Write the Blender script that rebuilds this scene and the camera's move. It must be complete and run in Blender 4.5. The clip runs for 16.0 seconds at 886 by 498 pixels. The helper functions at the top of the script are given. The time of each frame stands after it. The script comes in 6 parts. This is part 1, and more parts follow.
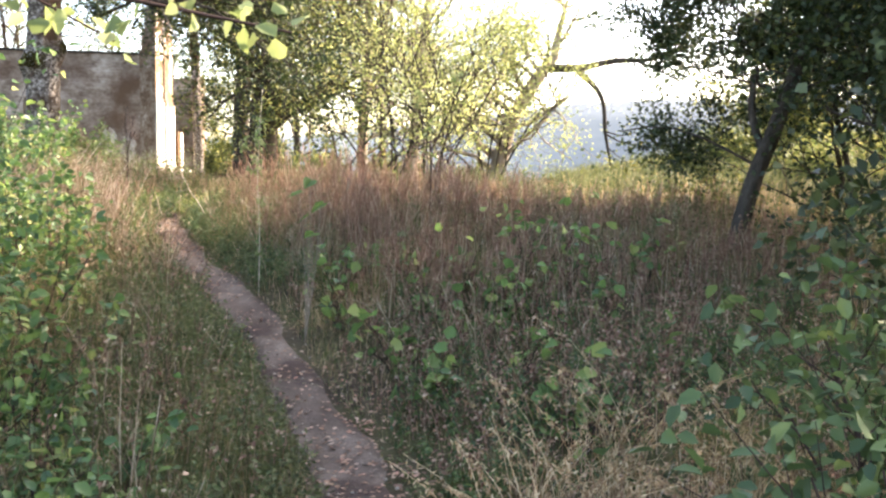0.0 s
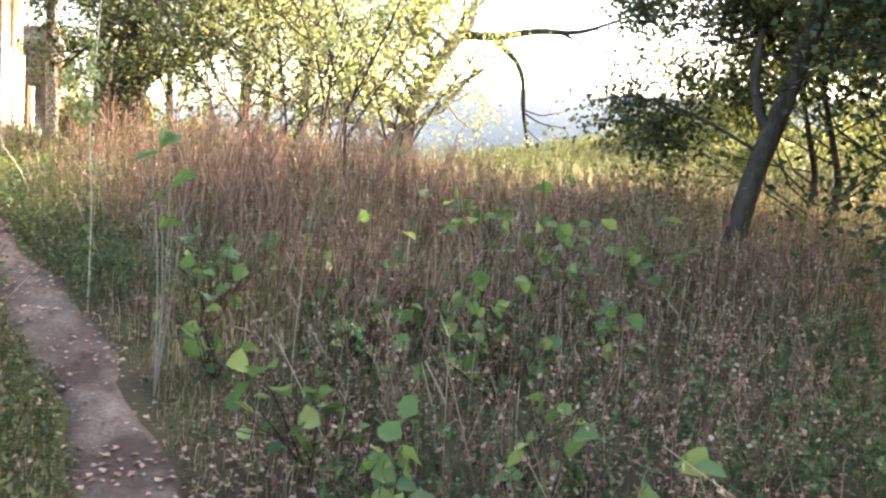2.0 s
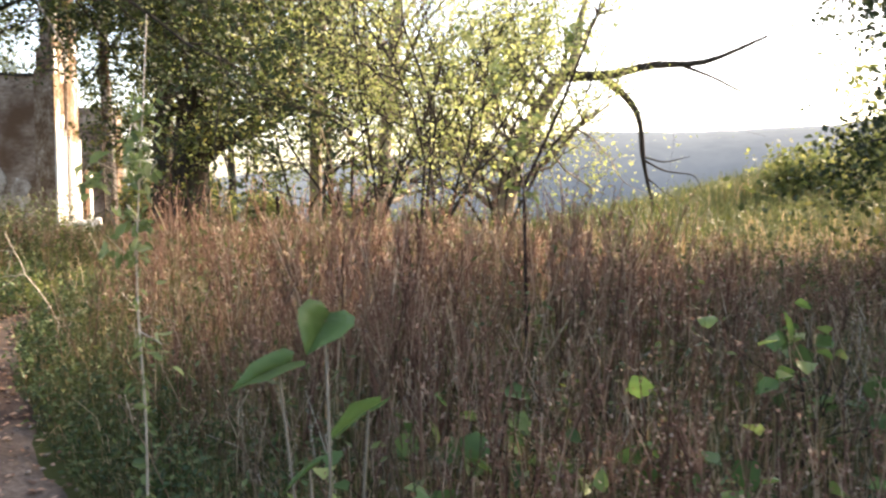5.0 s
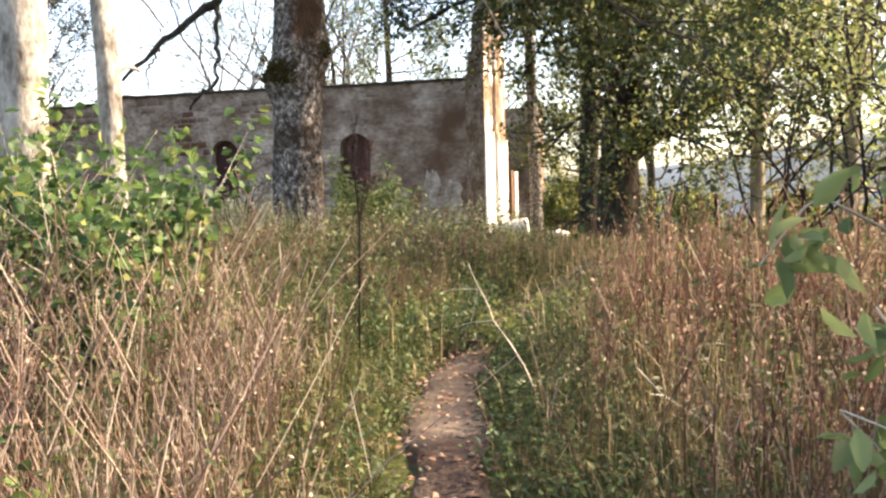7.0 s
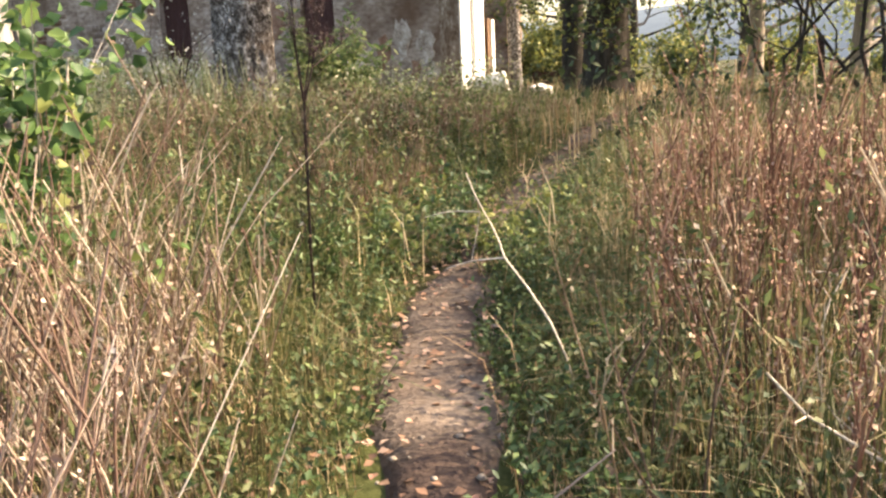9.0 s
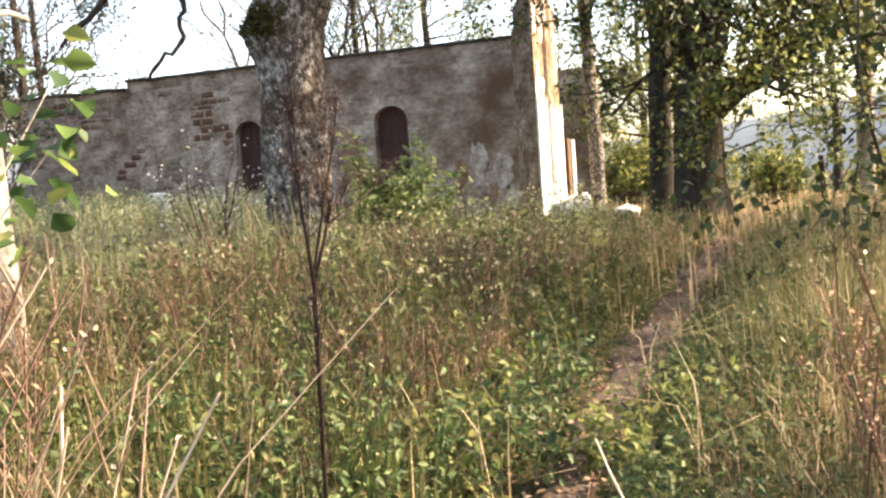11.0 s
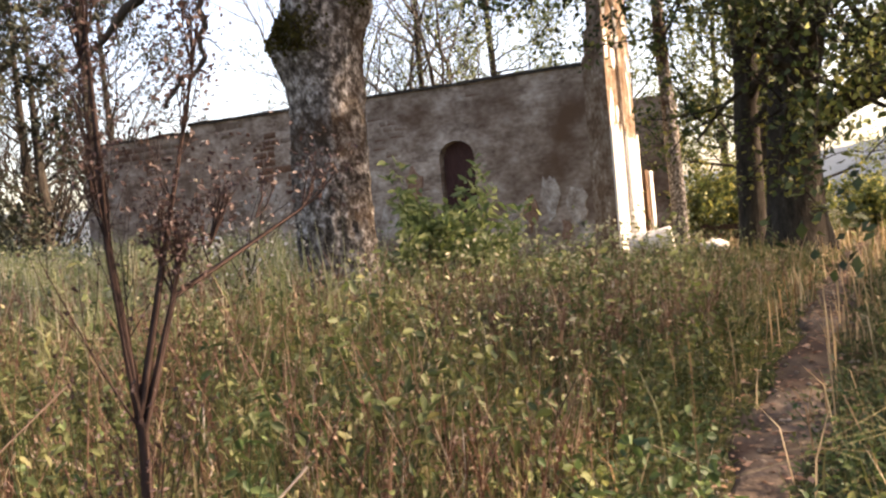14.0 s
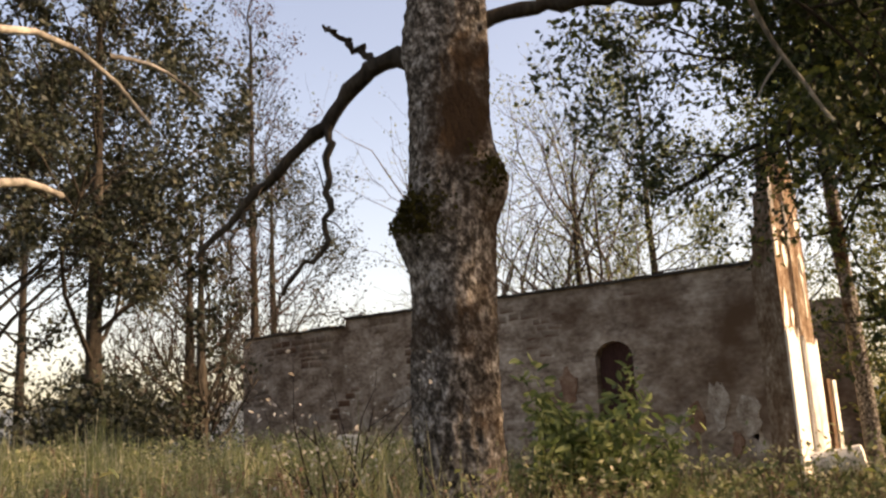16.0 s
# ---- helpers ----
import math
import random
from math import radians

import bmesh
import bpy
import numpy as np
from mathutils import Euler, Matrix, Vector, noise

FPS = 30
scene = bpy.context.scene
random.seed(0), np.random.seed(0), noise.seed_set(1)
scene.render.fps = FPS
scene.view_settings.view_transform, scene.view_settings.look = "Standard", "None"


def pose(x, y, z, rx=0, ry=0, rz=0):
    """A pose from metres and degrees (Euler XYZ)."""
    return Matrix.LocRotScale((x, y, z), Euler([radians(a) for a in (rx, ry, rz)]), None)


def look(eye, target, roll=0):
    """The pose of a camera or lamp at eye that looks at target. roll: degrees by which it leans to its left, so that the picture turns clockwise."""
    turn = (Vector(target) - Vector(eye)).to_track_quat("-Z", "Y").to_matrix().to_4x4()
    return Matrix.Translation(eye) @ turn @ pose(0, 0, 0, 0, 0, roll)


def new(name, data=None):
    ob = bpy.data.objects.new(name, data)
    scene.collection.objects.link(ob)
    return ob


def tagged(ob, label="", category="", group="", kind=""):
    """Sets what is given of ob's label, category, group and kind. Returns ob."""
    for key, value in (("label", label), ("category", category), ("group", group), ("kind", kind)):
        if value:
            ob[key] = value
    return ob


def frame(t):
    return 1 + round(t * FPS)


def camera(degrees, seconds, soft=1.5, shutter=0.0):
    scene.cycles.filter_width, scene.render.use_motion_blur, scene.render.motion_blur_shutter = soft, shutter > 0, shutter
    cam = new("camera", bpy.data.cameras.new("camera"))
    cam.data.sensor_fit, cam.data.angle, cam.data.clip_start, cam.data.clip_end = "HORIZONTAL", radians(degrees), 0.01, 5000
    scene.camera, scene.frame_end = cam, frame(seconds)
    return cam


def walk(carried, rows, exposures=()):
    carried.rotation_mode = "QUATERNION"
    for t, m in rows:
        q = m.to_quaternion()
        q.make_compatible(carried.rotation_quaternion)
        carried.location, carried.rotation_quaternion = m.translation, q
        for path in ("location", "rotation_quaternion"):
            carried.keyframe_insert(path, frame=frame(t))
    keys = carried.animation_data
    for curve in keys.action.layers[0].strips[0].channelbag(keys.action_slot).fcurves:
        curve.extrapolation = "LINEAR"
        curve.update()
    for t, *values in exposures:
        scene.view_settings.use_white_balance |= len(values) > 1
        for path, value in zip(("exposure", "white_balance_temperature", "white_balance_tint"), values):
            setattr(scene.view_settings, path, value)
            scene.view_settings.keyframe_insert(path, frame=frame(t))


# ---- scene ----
cam = camera(52.8, 16.0, soft=2.4, shutter=0.12)
PATH = [
    (0, (9.491, -27.899, 0.943), (9.457, -25.909, 0.746), 1.1),
    (0.5, (9.396, -27.359, 0.903), (9.478, -25.372, 0.693), 1.5),
    (1, (9.29, -26.679, 0.858), (9.39, -24.697, 0.61), 2.3),
    (1.5, (9.216, -26.092, 0.822), (9.351, -24.115, 0.553), 3.4),
    (2, (9.156, -25.517, 0.812), (9.396, -23.545, 0.586), 4.1),
    (2.5, (9.115, -24.987, 0.806), (9.437, -23.023, 0.613), 4.3),
    (3, (9.08, -24.524, 0.801), (9.557, -22.589, 0.631), 4.2),
    (3.2, (9.052, -24.37, 0.808), (9.58, -22.448, 0.641), 4.1),
    (5.3, (8.36, -22.687, 0.995), (8.296, -20.689, 0.91), -0.1),
    (5.5, (8.239, -22.497, 0.991), (8.045, -20.508, 0.93), 0.2),
    (6, (8.01, -22.06, 0.98), (7.474, -20.133, 0.942), -0.4),
    (6.5, (7.841, -21.703, 1.034), (7.134, -19.833, 0.973), -0.9),
    (7, (7.701, -21.421, 1.097), (6.934, -19.578, 0.978), -1.3),
    (7.5, (7.552, -21.088, 1.126), (6.756, -19.263, 0.941), -2.1),
    (8, (7.397, -20.755, 1.146), (6.603, -18.939, 0.877), -2.2),
    (8.5, (7.265, -20.485, 1.166), (6.508, -18.668, 0.812), -2.1),
    (9, (7.172, -20.23, 1.167), (6.469, -18.412, 0.719), -2.4),
    (9.5, (7.063, -19.92, 1.144), (6.408, -18.106, 0.615), -2.7),
    (10, (6.952, -19.593, 1.225), (6.235, -17.753, 0.906), -3.6),
    (10.2, (6.904, -19.488, 1.227), (6.137, -17.65, 1.045), -2.8),
    (12.3, (6.44, -18.522, 1.171), (5.51, -16.761, 0.984), -5.4),
    (12.5, (6.427, -18.491, 1.172), (5.524, -16.717, 0.984), -5.6),
    (13, (6.388, -18.355, 1.17), (5.456, -16.591, 1.025), -6.0),
    (13.5, (6.309, -18.173, 1.156), (5.325, -16.436, 1.048), -5.8),
    (14, (6.261, -17.993, 1.158), (5.249, -16.269, 1.082), -5.4),
    (14.5, (6.217, -17.766, 1.143), (5.154, -16.072, 1.176), -4.2),
    (15, (6.172, -17.539, 1.127), (5.032, -15.902, 1.277), -3.7),
    (15.5, (6.036, -17.31, 1.163), (4.814, -15.741, 1.371), -3.4),
    (16, (5.945, -17.231, 1.19), (4.693, -15.721, 1.581), -3.1),
]
walk(cam, [(t, look(eye, target, roll)) for t, eye, target, roll in PATH], exposures=[(0, 3.05, 6950, 16), (1, 3.35, 7200, 16), (3, 3.38, 7000, 16), (5.5, 2.27, 7200, 17), (9, 2.38, 7100, 15), (10, 2.65, 7300, 15), (12.5, 2.1, 7400, 20), (14.5, 1.85, 7900, 24), (16, 1.2, 9000, 24)])

# ---- light ----
SUN_AZ, SUN_EL = 30.0, 33.0          # degrees from +x towards +y; height
world = bpy.data.worlds.new("world")
scene.world = world
world.use_nodes = True
wn = world.node_tree.nodes
sky = wn.new("ShaderNodeTexSky")
sky.sky_type, sky.sun_disc = "NISHITA", False
sky.sun_elevation, sky.sun_rotation = radians(SUN_EL), radians(90 - SUN_AZ)
sky.air_density, sky.dust_density, sky.ozone_density = 1.0, 2.5, 1.0
wn["Background"].inputs["Strength"].default_value = 0.15
world.node_tree.links.new(sky.outputs[0], wn["Background"].inputs[0])
sun = new("sun", bpy.data.lights.new("sun", "SUN"))
sun.data.energy, sun.data.angle, sun.data.color = 4.0, radians(0.9), (1.0, 0.86, 0.68)
sa, se = radians(SUN_AZ), radians(SUN_EL)
sun.matrix_world = look((40 * math.cos(sa) * math.cos(se), 40 * math.sin(sa) * math.cos(se), 40 * math.sin(se)), (0, 0, 0))

# ---- materials ----


def ramp(nt, stops):
    r = nt.nodes.new("ShaderNodeValToRGB")
    els = r.color_ramp.elements
    while len(els) < len(stops):
        els.new(0.5)
    for e, (p, c) in zip(els, stops):
        e.position, e.color = p, (*c, 1)
    return r


def surface(name, stops, scale=4.0, rough=0.9, bump=0.4, fine=40.0, stretch=(1, 1, 1), second=None, vary="", run=None):
    """Rough surface: two scales of noise into a ramp, and bump. second: (colour, scale, low, high) for stains."""
    m = bpy.data.materials.new(name)
    m.use_nodes = True
    nt, b = m.node_tree, m.node_tree.nodes["Principled BSDF"]
    L = nt.links.new
    co = nt.nodes.new("ShaderNodeTexCoord")
    mp = nt.nodes.new("ShaderNodeMapping")
    mp.inputs["Scale"].default_value = stretch
    L(co.outputs["Object"], mp.inputs[0])
    n1, n2 = nt.nodes.new("ShaderNodeTexNoise"), nt.nodes.new("ShaderNodeTexNoise")
    n1.inputs["Scale"].default_value, n1.inputs["Detail"].default_value = scale, 6
    n2.inputs["Scale"].default_value, n2.inputs["Detail"].default_value = fine, 4
    L(mp.outputs[0], n1.inputs[0])
    L(mp.outputs[0], n2.inputs[0])
    mx = nt.nodes.new("ShaderNodeMix")
    mx.inputs[0].default_value = 0.4
    L(n1.outputs[0], mx.inputs[2])
    L(n2.outputs[0], mx.inputs[3])
    r = ramp(nt, stops)
    L(mx.outputs[0], r.inputs[0])
    col = r.outputs[0]
    if second:
        c, s, lo, hi = second
        n3 = nt.nodes.new("ShaderNodeTexNoise")
        n3.inputs["Scale"].default_value, n3.inputs["Detail"].default_value = s, 5
        L(co.outputs["Object"], n3.inputs[0])
        mr = nt.nodes.new("ShaderNodeMapRange")
        mr.inputs["From Min"].default_value, mr.inputs["From Max"].default_value = lo, hi
        fac = n3.outputs[0]
        if run:      # the stain grows stronger along x, from run[0] to run[1]
            sx, rx, ad = nt.nodes.new("ShaderNodeSeparateXYZ"), nt.nodes.new("ShaderNodeMapRange"), nt.nodes.new("ShaderNodeMath")
            L(co.outputs["Object"], sx.inputs[0])
            rx.inputs["From Min"].default_value, rx.inputs["From Max"].default_value = run[:2]
            rx.inputs["To Min"].default_value, rx.inputs["To Max"].default_value = -run[2], run[2]
            L(sx.outputs[0], rx.inputs[0])
            L(rx.outputs[0], ad.inputs[0])
            L(fac, ad.inputs[1])
            fac = ad.outputs[0]
        L(fac, mr.inputs[0])
        m2 = nt.nodes.new("ShaderNodeMix")
        m2.data_type = "RGBA"
        m2.inputs[7].default_value = (*c, 1)
        L(mr.outputs[0], m2.inputs[0])
        L(col, m2.inputs[6])
        col = m2.outputs[2]
    if vary:
        src = nt.nodes.new("ShaderNodeObjectInfo" if vary == "object" else "ShaderNodeNewGeometry")
        mr = nt.nodes.new("ShaderNodeMapRange")
        mr.inputs["To Min"].default_value, mr.inputs["To Max"].default_value = 0.85, 1.12
        L(src.outputs["Random" if vary == "object" else "Random Per Island"], mr.inputs[0])
        hs = nt.nodes.new("ShaderNodeHueSaturation")
        L(mr.outputs[0], hs.inputs["Value"])
        L(col, hs.inputs["Color"])
        col = hs.outputs[0]
    L(col, b.inputs["Base Color"])
    b.inputs["Roughness"].default_value = rough
    b.inputs["Specular IOR Level"].default_value = 0.05
    bp = nt.nodes.new("ShaderNodeBump")
    bp.inputs["Strength"].default_value, bp.inputs["Distance"].default_value = bump, 0.03
    L(mx.outputs[0], bp.inputs["Height"])
    L(bp.outputs[0], b.inputs["Normal"])
    return m


def foliage(name, stops, through_light=0.45, rough=0.55):
    """Leaf or blade: colour by island, part of the light passes through."""
    m = bpy.data.materials.new(name)
    m.use_nodes = True
    nt = m.node_tree
    nt.nodes.clear()
    L = nt.links.new
    g = nt.nodes.new("ShaderNodeNewGeometry")
    r = ramp(nt, stops)
    L(g.outputs["Random Per Island"], r.inputs[0])
    p = nt.nodes.new("ShaderNodeBsdfPrincipled")
    p.inputs["Roughness"].default_value = rough
    p.inputs["Specular IOR Level"].default_value = 0.3
    t = nt.nodes.new("ShaderNodeBsdfTranslucent")
    mix = nt.nodes.new("ShaderNodeMixShader")
    mix.inputs[0].default_value = through_light
    out = nt.nodes.new("ShaderNodeOutputMaterial")
    L(r.outputs[0], p.inputs["Base Color"])
    L(r.outputs[0], t.inputs["Color"])
    L(p.outputs[0], mix.inputs[1])
    L(t.outputs[0], mix.inputs[2])
    L(mix.outputs[0], out.inputs[0])
    return m


M_SOIL = surface("soil", [(0.3, (0.035, 0.027, 0.018)), (0.55, (0.065, 0.05, 0.03)), (0.75, (0.1, 0.08, 0.045))], 2.0, 0.95, 0.8, 30,
                 second=((0.055, 0.06, 0.02), 0.8, 0.4, 0.6))
M_TRAIL = surface("trail_soil", [(0.3, (0.068, 0.05, 0.037)), (0.5, (0.118, 0.089, 0.066)), (0.72, (0.21, 0.165, 0.125))], 3.5, 0.95, 0.9, 45, second=((0.065, 0.045, 0.034), 2.2, 0.48, 0.62))
M_WALL = surface("old_render", [(0.36, (0.145, 0.104, 0.078)), (0.45, (0.27, 0.208, 0.162)), (0.54, (0.42, 0.34, 0.272)), (0.65, (0.6, 0.515, 0.43))],
                 1.6, 0.95, 0.9, 7, (1, 1, 1.7), second=((0.13, 0.08, 0.05), 0.7, 0.42, 0.68), run=(-8.0, 0.5, 0.11))
STONE = [(0.34, (0.16, 0.12, 0.09)), (0.48, (0.26, 0.2, 0.155)), (0.6, (0.35, 0.28, 0.22)), (0.75, (0.46, 0.385, 0.315))]
M_STONE = surface("wall_stone", STONE, 2.2, 0.95, 0.8, 20, second=((0.15, 0.085, 0.055), 0.6, 0.47, 0.62), vary="object")
M_STONEREST = surface("wall_stone_rest", STONE, 2.2, 0.95, 0.8, 20, second=((0.15, 0.085, 0.055), 0.6, 0.47, 0.62), vary="island")
M_PLASTER = surface("lime_plaster", [(0.3, (0.5, 0.44, 0.36)), (0.5, (0.74, 0.7, 0.62)), (0.75, (0.83, 0.8, 0.74))], 3, 0.9, 0.4, 30)
M_BRICKBARE = surface("bare_brick", [(0.34, (0.08, 0.048, 0.03)), (0.47, (0.17, 0.115, 0.075)), (0.57, (0.26, 0.2, 0.15)), (0.7, (0.58, 0.5, 0.41))],
                      4.0, 0.95, 0.9, 18, (1, 1, 0.5))
M_PATCH = surface("grey_plaster", [(0.38, (0.22, 0.17, 0.13)), (0.5, (0.37, 0.31, 0.255)), (0.64, (0.56, 0.5, 0.43))], 5, 0.95, 0.6, 25)
M_REDBRICK = surface("red_brick", [(0.36, (0.15, 0.08, 0.05)), (0.5, (0.26, 0.15, 0.1)), (0.66, (0.38, 0.27, 0.2))], 6, 0.95, 0.8, 30)
M_COPING = surface("dark_coping", [(0.3, (0.03, 0.028, 0.025)), (0.7, (0.09, 0.08, 0.07))], 5, 0.9, 0.5)
M_BOARD = surface("maroon_board", [(0.3, (0.045, 0.022, 0.02)), (0.7, (0.1, 0.055, 0.048))], 5, 0.85, 0.4, 40, (8, 8, 1))
M_BARK = surface("grey_bark", [(0.36, (0.02, 0.016, 0.012)), (0.46, (0.06, 0.05, 0.04)), (0.54, (0.16, 0.14, 0.12)), (0.66, (0.42, 0.395, 0.36))],
                 19, 0.95, 1.0, 48, (1, 1, 0.85), second=((0.045, 0.028, 0.017), 1.5, 0.51, 0.64))
M_BARKPALE = surface("pale_bark", [(0.34, (0.05, 0.045, 0.038)), (0.46, (0.17, 0.155, 0.13)), (0.56, (0.29, 0.27, 0.23)), (0.72, (0.45, 0.42, 0.36))], 6, 0.9, 0.9, 26, (1, 1, 0.6))
M_BARKDARK = surface("dark_bark", [(0.3, (0.018, 0.015, 0.012)), (0.55, (0.05, 0.042, 0.033)), (0.8, (0.11, 0.095, 0.075))], 9, 0.95, 1.0, 35, (1, 1, 0.3))
M_MOSS = surface("moss", [(0.3, (0.02, 0.02, 0.006)), (0.6, (0.06, 0.05, 0.014)), (0.8, (0.11, 0.08, 0.02))], 12, 1.0, 1.0, 60)
M_WOOD = surface("weathered_wood", [(0.3, (0.14, 0.11, 0.08)), (0.6, (0.3, 0.25, 0.19)), (0.8, (0.42, 0.37, 0.3))], 6, 0.9, 0.5, 40, (1, 1, 0.2))
M_DEADTWIG = surface("dead_twig", [(0.3, (0.3, 0.25, 0.19)), (0.7, (0.55, 0.48, 0.38))], 9, 0.9, 0.3)
M_DARKTWIG = surface("dark_twig", [(0.3, (0.022, 0.014, 0.012)), (0.7, (0.06, 0.04, 0.033))], 9, 0.9, 0.3)
# bluish grey base: the distance haze is mixed into the hill colour
M_HILL = surface("hazed_far_hill", [(0.3, (0.07, 0.088, 0.1)), (0.7, (0.11, 0.13, 0.14))], 0.03, 1.0, 0.0, 0.2)
hz = M_HILL.node_tree.nodes["Principled BSDF"]      # haze between here and the hills, painted as a faint bluish glow
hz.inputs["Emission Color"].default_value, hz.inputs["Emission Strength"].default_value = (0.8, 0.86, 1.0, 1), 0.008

F_GRASS = foliage("green_grass", [(0.0, (0.065, 0.075, 0.024)), (0.4, (0.14, 0.14, 0.05)), (0.75, (0.23, 0.2, 0.09)), (1.0, (0.38, 0.31, 0.17))], 0.35)
F_DRY = foliage("dry_grass", [(0.0, (0.2, 0.12, 0.06)), (0.5, (0.38, 0.26, 0.14)), (1.0, (0.6, 0.48, 0.3))], 0.5)
F_WEED = foliage("red_dead_weed", [(0.0, (0.1, 0.065, 0.046)), (0.35, (0.2, 0.135, 0.09)), (0.7, (0.33, 0.24, 0.16)), (1.0, (0.56, 0.47, 0.34))], 0.5, 0.8)
F_HERB = foliage("green_herb", [(0.0, (0.04, 0.058, 0.02)), (0.5, (0.085, 0.105, 0.035)), (0.85, (0.14, 0.15, 0.055)), (1.0, (0.2, 0.18, 0.075))], 0.4)
F_VINE = foliage("fresh_broad_leaf", [(0.0, (0.06, 0.11, 0.035)), (0.6, (0.13, 0.21, 0.055)), (1.0, (0.27, 0.32, 0.1))], 0.5, 0.45)
F_BROADLEAF = foliage("broad_leaf", [(0.0, (0.035, 0.07, 0.025)), (0.6, (0.08, 0.14, 0.04)), (0.9, (0.15, 0.21, 0.055)), (1.0, (0.28, 0.28, 0.09))], 0.45, 0.45)
F_LITTER = foliage("leaf_litter", [(0.0, (0.1, 0.055, 0.035)), (0.5, (0.25, 0.14, 0.08)), (0.8, (0.36, 0.25, 0.17)), (1.0, (0.33, 0.16, 0.1))], 0.1, 0.8)
F_WILLOW = foliage("yellow_green_leaf", [(0.0, (0.15, 0.19, 0.06)), (0.5, (0.29, 0.33, 0.11)), (1.0, (0.47, 0.47, 0.2))], 0.55)
# darker copy of mid_leaf: shade of backlit crowns is in its colour
F_DARKLEAF = foliage("shade_dark_leaf", [(0.0, (0.014, 0.024, 0.009)), (0.6, (0.032, 0.048, 0.016)), (1.0, (0.075, 0.09, 0.026))], 0.3)
F_MIDLEAF = foliage("mid_leaf", [(0.0, (0.035, 0.052, 0.017)), (0.5, (0.09, 0.11, 0.032)), (0.85, (0.19, 0.19, 0.05)), (1.0, (0.34, 0.3, 0.08))], 0.5)
# leaf green darkened to carry the shade of the wood by the ruin
F_SHADE = foliage("shaded_leaf", [(0.0, (0.014, 0.018, 0.011)), (0.6, (0.03, 0.036, 0.02)), (1.0, (0.06, 0.062, 0.032))], 0.15)
F_OLIVE = foliage("olive_leaf", [(0.0, (0.09, 0.12, 0.035)), (0.6, (0.18, 0.2, 0.06)), (1.0, (0.32, 0.31, 0.11))], 0.45)
F_SOFT = foliage("soft_olive_grass", [(0.0, (0.13, 0.15, 0.06)), (0.5, (0.26, 0.28, 0.12)), (0.8, (0.4, 0.37, 0.2)), (1.0, (0.58, 0.52, 0.36))], 0.5)
F_BUSH = foliage("bright_bush_leaf", [(0.0, (0.09, 0.13, 0.045)), (0.5, (0.18, 0.23, 0.08)), (1.0, (0.33, 0.36, 0.16))], 0.5)
F_PURPLE = foliage("purple_brown_leaf", [(0.0, (0.04, 0.022, 0.02)), (0.6, (0.07, 0.042, 0.035)), (1.0, (0.13, 0.09, 0.075))], 0.3)
F_WHITEFLOWER = foliage("white_seed_tuft", [(0.0, (0.45, 0.38, 0.3)), (1.0, (0.75, 0.7, 0.6))], 0.4)
F_DOCK = foliage("brown_dock", [(0.0, (0.1, 0.055, 0.04)), (0.4, (0.225, 0.128, 0.092)), (0.75, (0.375, 0.245, 0.18)), (1.0, (0.56, 0.44, 0.32))], 0.6, 0.8)
F_STALK = foliage("straw_stalk", [(0.0, (0.15, 0.09, 0.065)), (0.35, (0.29, 0.18, 0.13)), (0.7, (0.46, 0.34, 0.25)), (1.0, (0.72, 0.62, 0.48))], 0.35, 0.7)
F_FERN = foliage("dark_ferny_green", [(0.0, (0.03, 0.055, 0.02)), (0.6, (0.07, 0.11, 0.035)), (1.0, (0.14, 0.18, 0.06))], 0.35)
F_FAR = foliage("far_leaf", [(0.0, (0.09, 0.12, 0.05)), (1.0, (0.24, 0.26, 0.11))], 0.45)

# ---- mesh tools ----


class Soup:
    """Gathers triangles and makes one mesh of them."""

    def __init__(self):
        self.v, self.f, self.n = [], [], 0

    def add(self, v, f):
        v = np.asarray(v, dtype=np.float32).reshape(-1, 3)
        self.v.append(v)
        self.f.append(np.asarray(f, dtype=np.int32).reshape(-1, 3) + self.n)
        self.n += len(v)

    def mesh(self, name, material, smooth=False):
        me = bpy.data.meshes.new(name)
        v, f = np.concatenate(self.v), np.concatenate(self.f)
        me.vertices.add(len(v))
        me.vertices.foreach_set("co", v.ravel())
        me.loops.add(f.size)
        me.loops.foreach_set("vertex_index", f.ravel())
        me.polygons.add(len(f))
        me.polygons.foreach_set("loop_start", np.arange(0, f.size, 3, dtype=np.int32))
        if smooth:
            me.polygons.foreach_set("use_smooth", np.ones(len(f), dtype=bool))
        me.materials.append(material)
        me.update(calc_edges=True)
        return me


def soup_part(name, soup, material, parent=None, label="", smooth=False, kind=""):
    ob = new(name, soup.mesh(name, material, smooth))
    if kind:
        tagged(ob, kind=kind)
    if parent:
        ob.parent = parent
        ob.matrix_parent_inverse = Matrix.Translation(-parent.location)
    if label:
        tagged(ob, label)
    return ob


def part(name, bm, material, parent=None, label="", smooth=False):
    me = bpy.data.meshes.new(name)
    if smooth:
        for f in bm.faces:
            f.smooth = True
    bm.to_mesh(me)
    bm.free()
    me.materials.append(material)
    ob = new(name, me)
    if parent:
        ob.parent = parent
        if parent.type == "EMPTY":
            ob.matrix_parent_inverse = Matrix.Translation(-parent.location)
    if label:
        tagged(ob, label)
    return ob


def thing(name, at, label, category, group=""):
    ob = new(name)
    ob.location = at
    ob.empty_display_size = 0.2
    return tagged(ob, label, category, group)


def unit(a):
    return a / np.maximum(np.linalg.norm(a, axis=-1, keepdims=True), 1e-9)


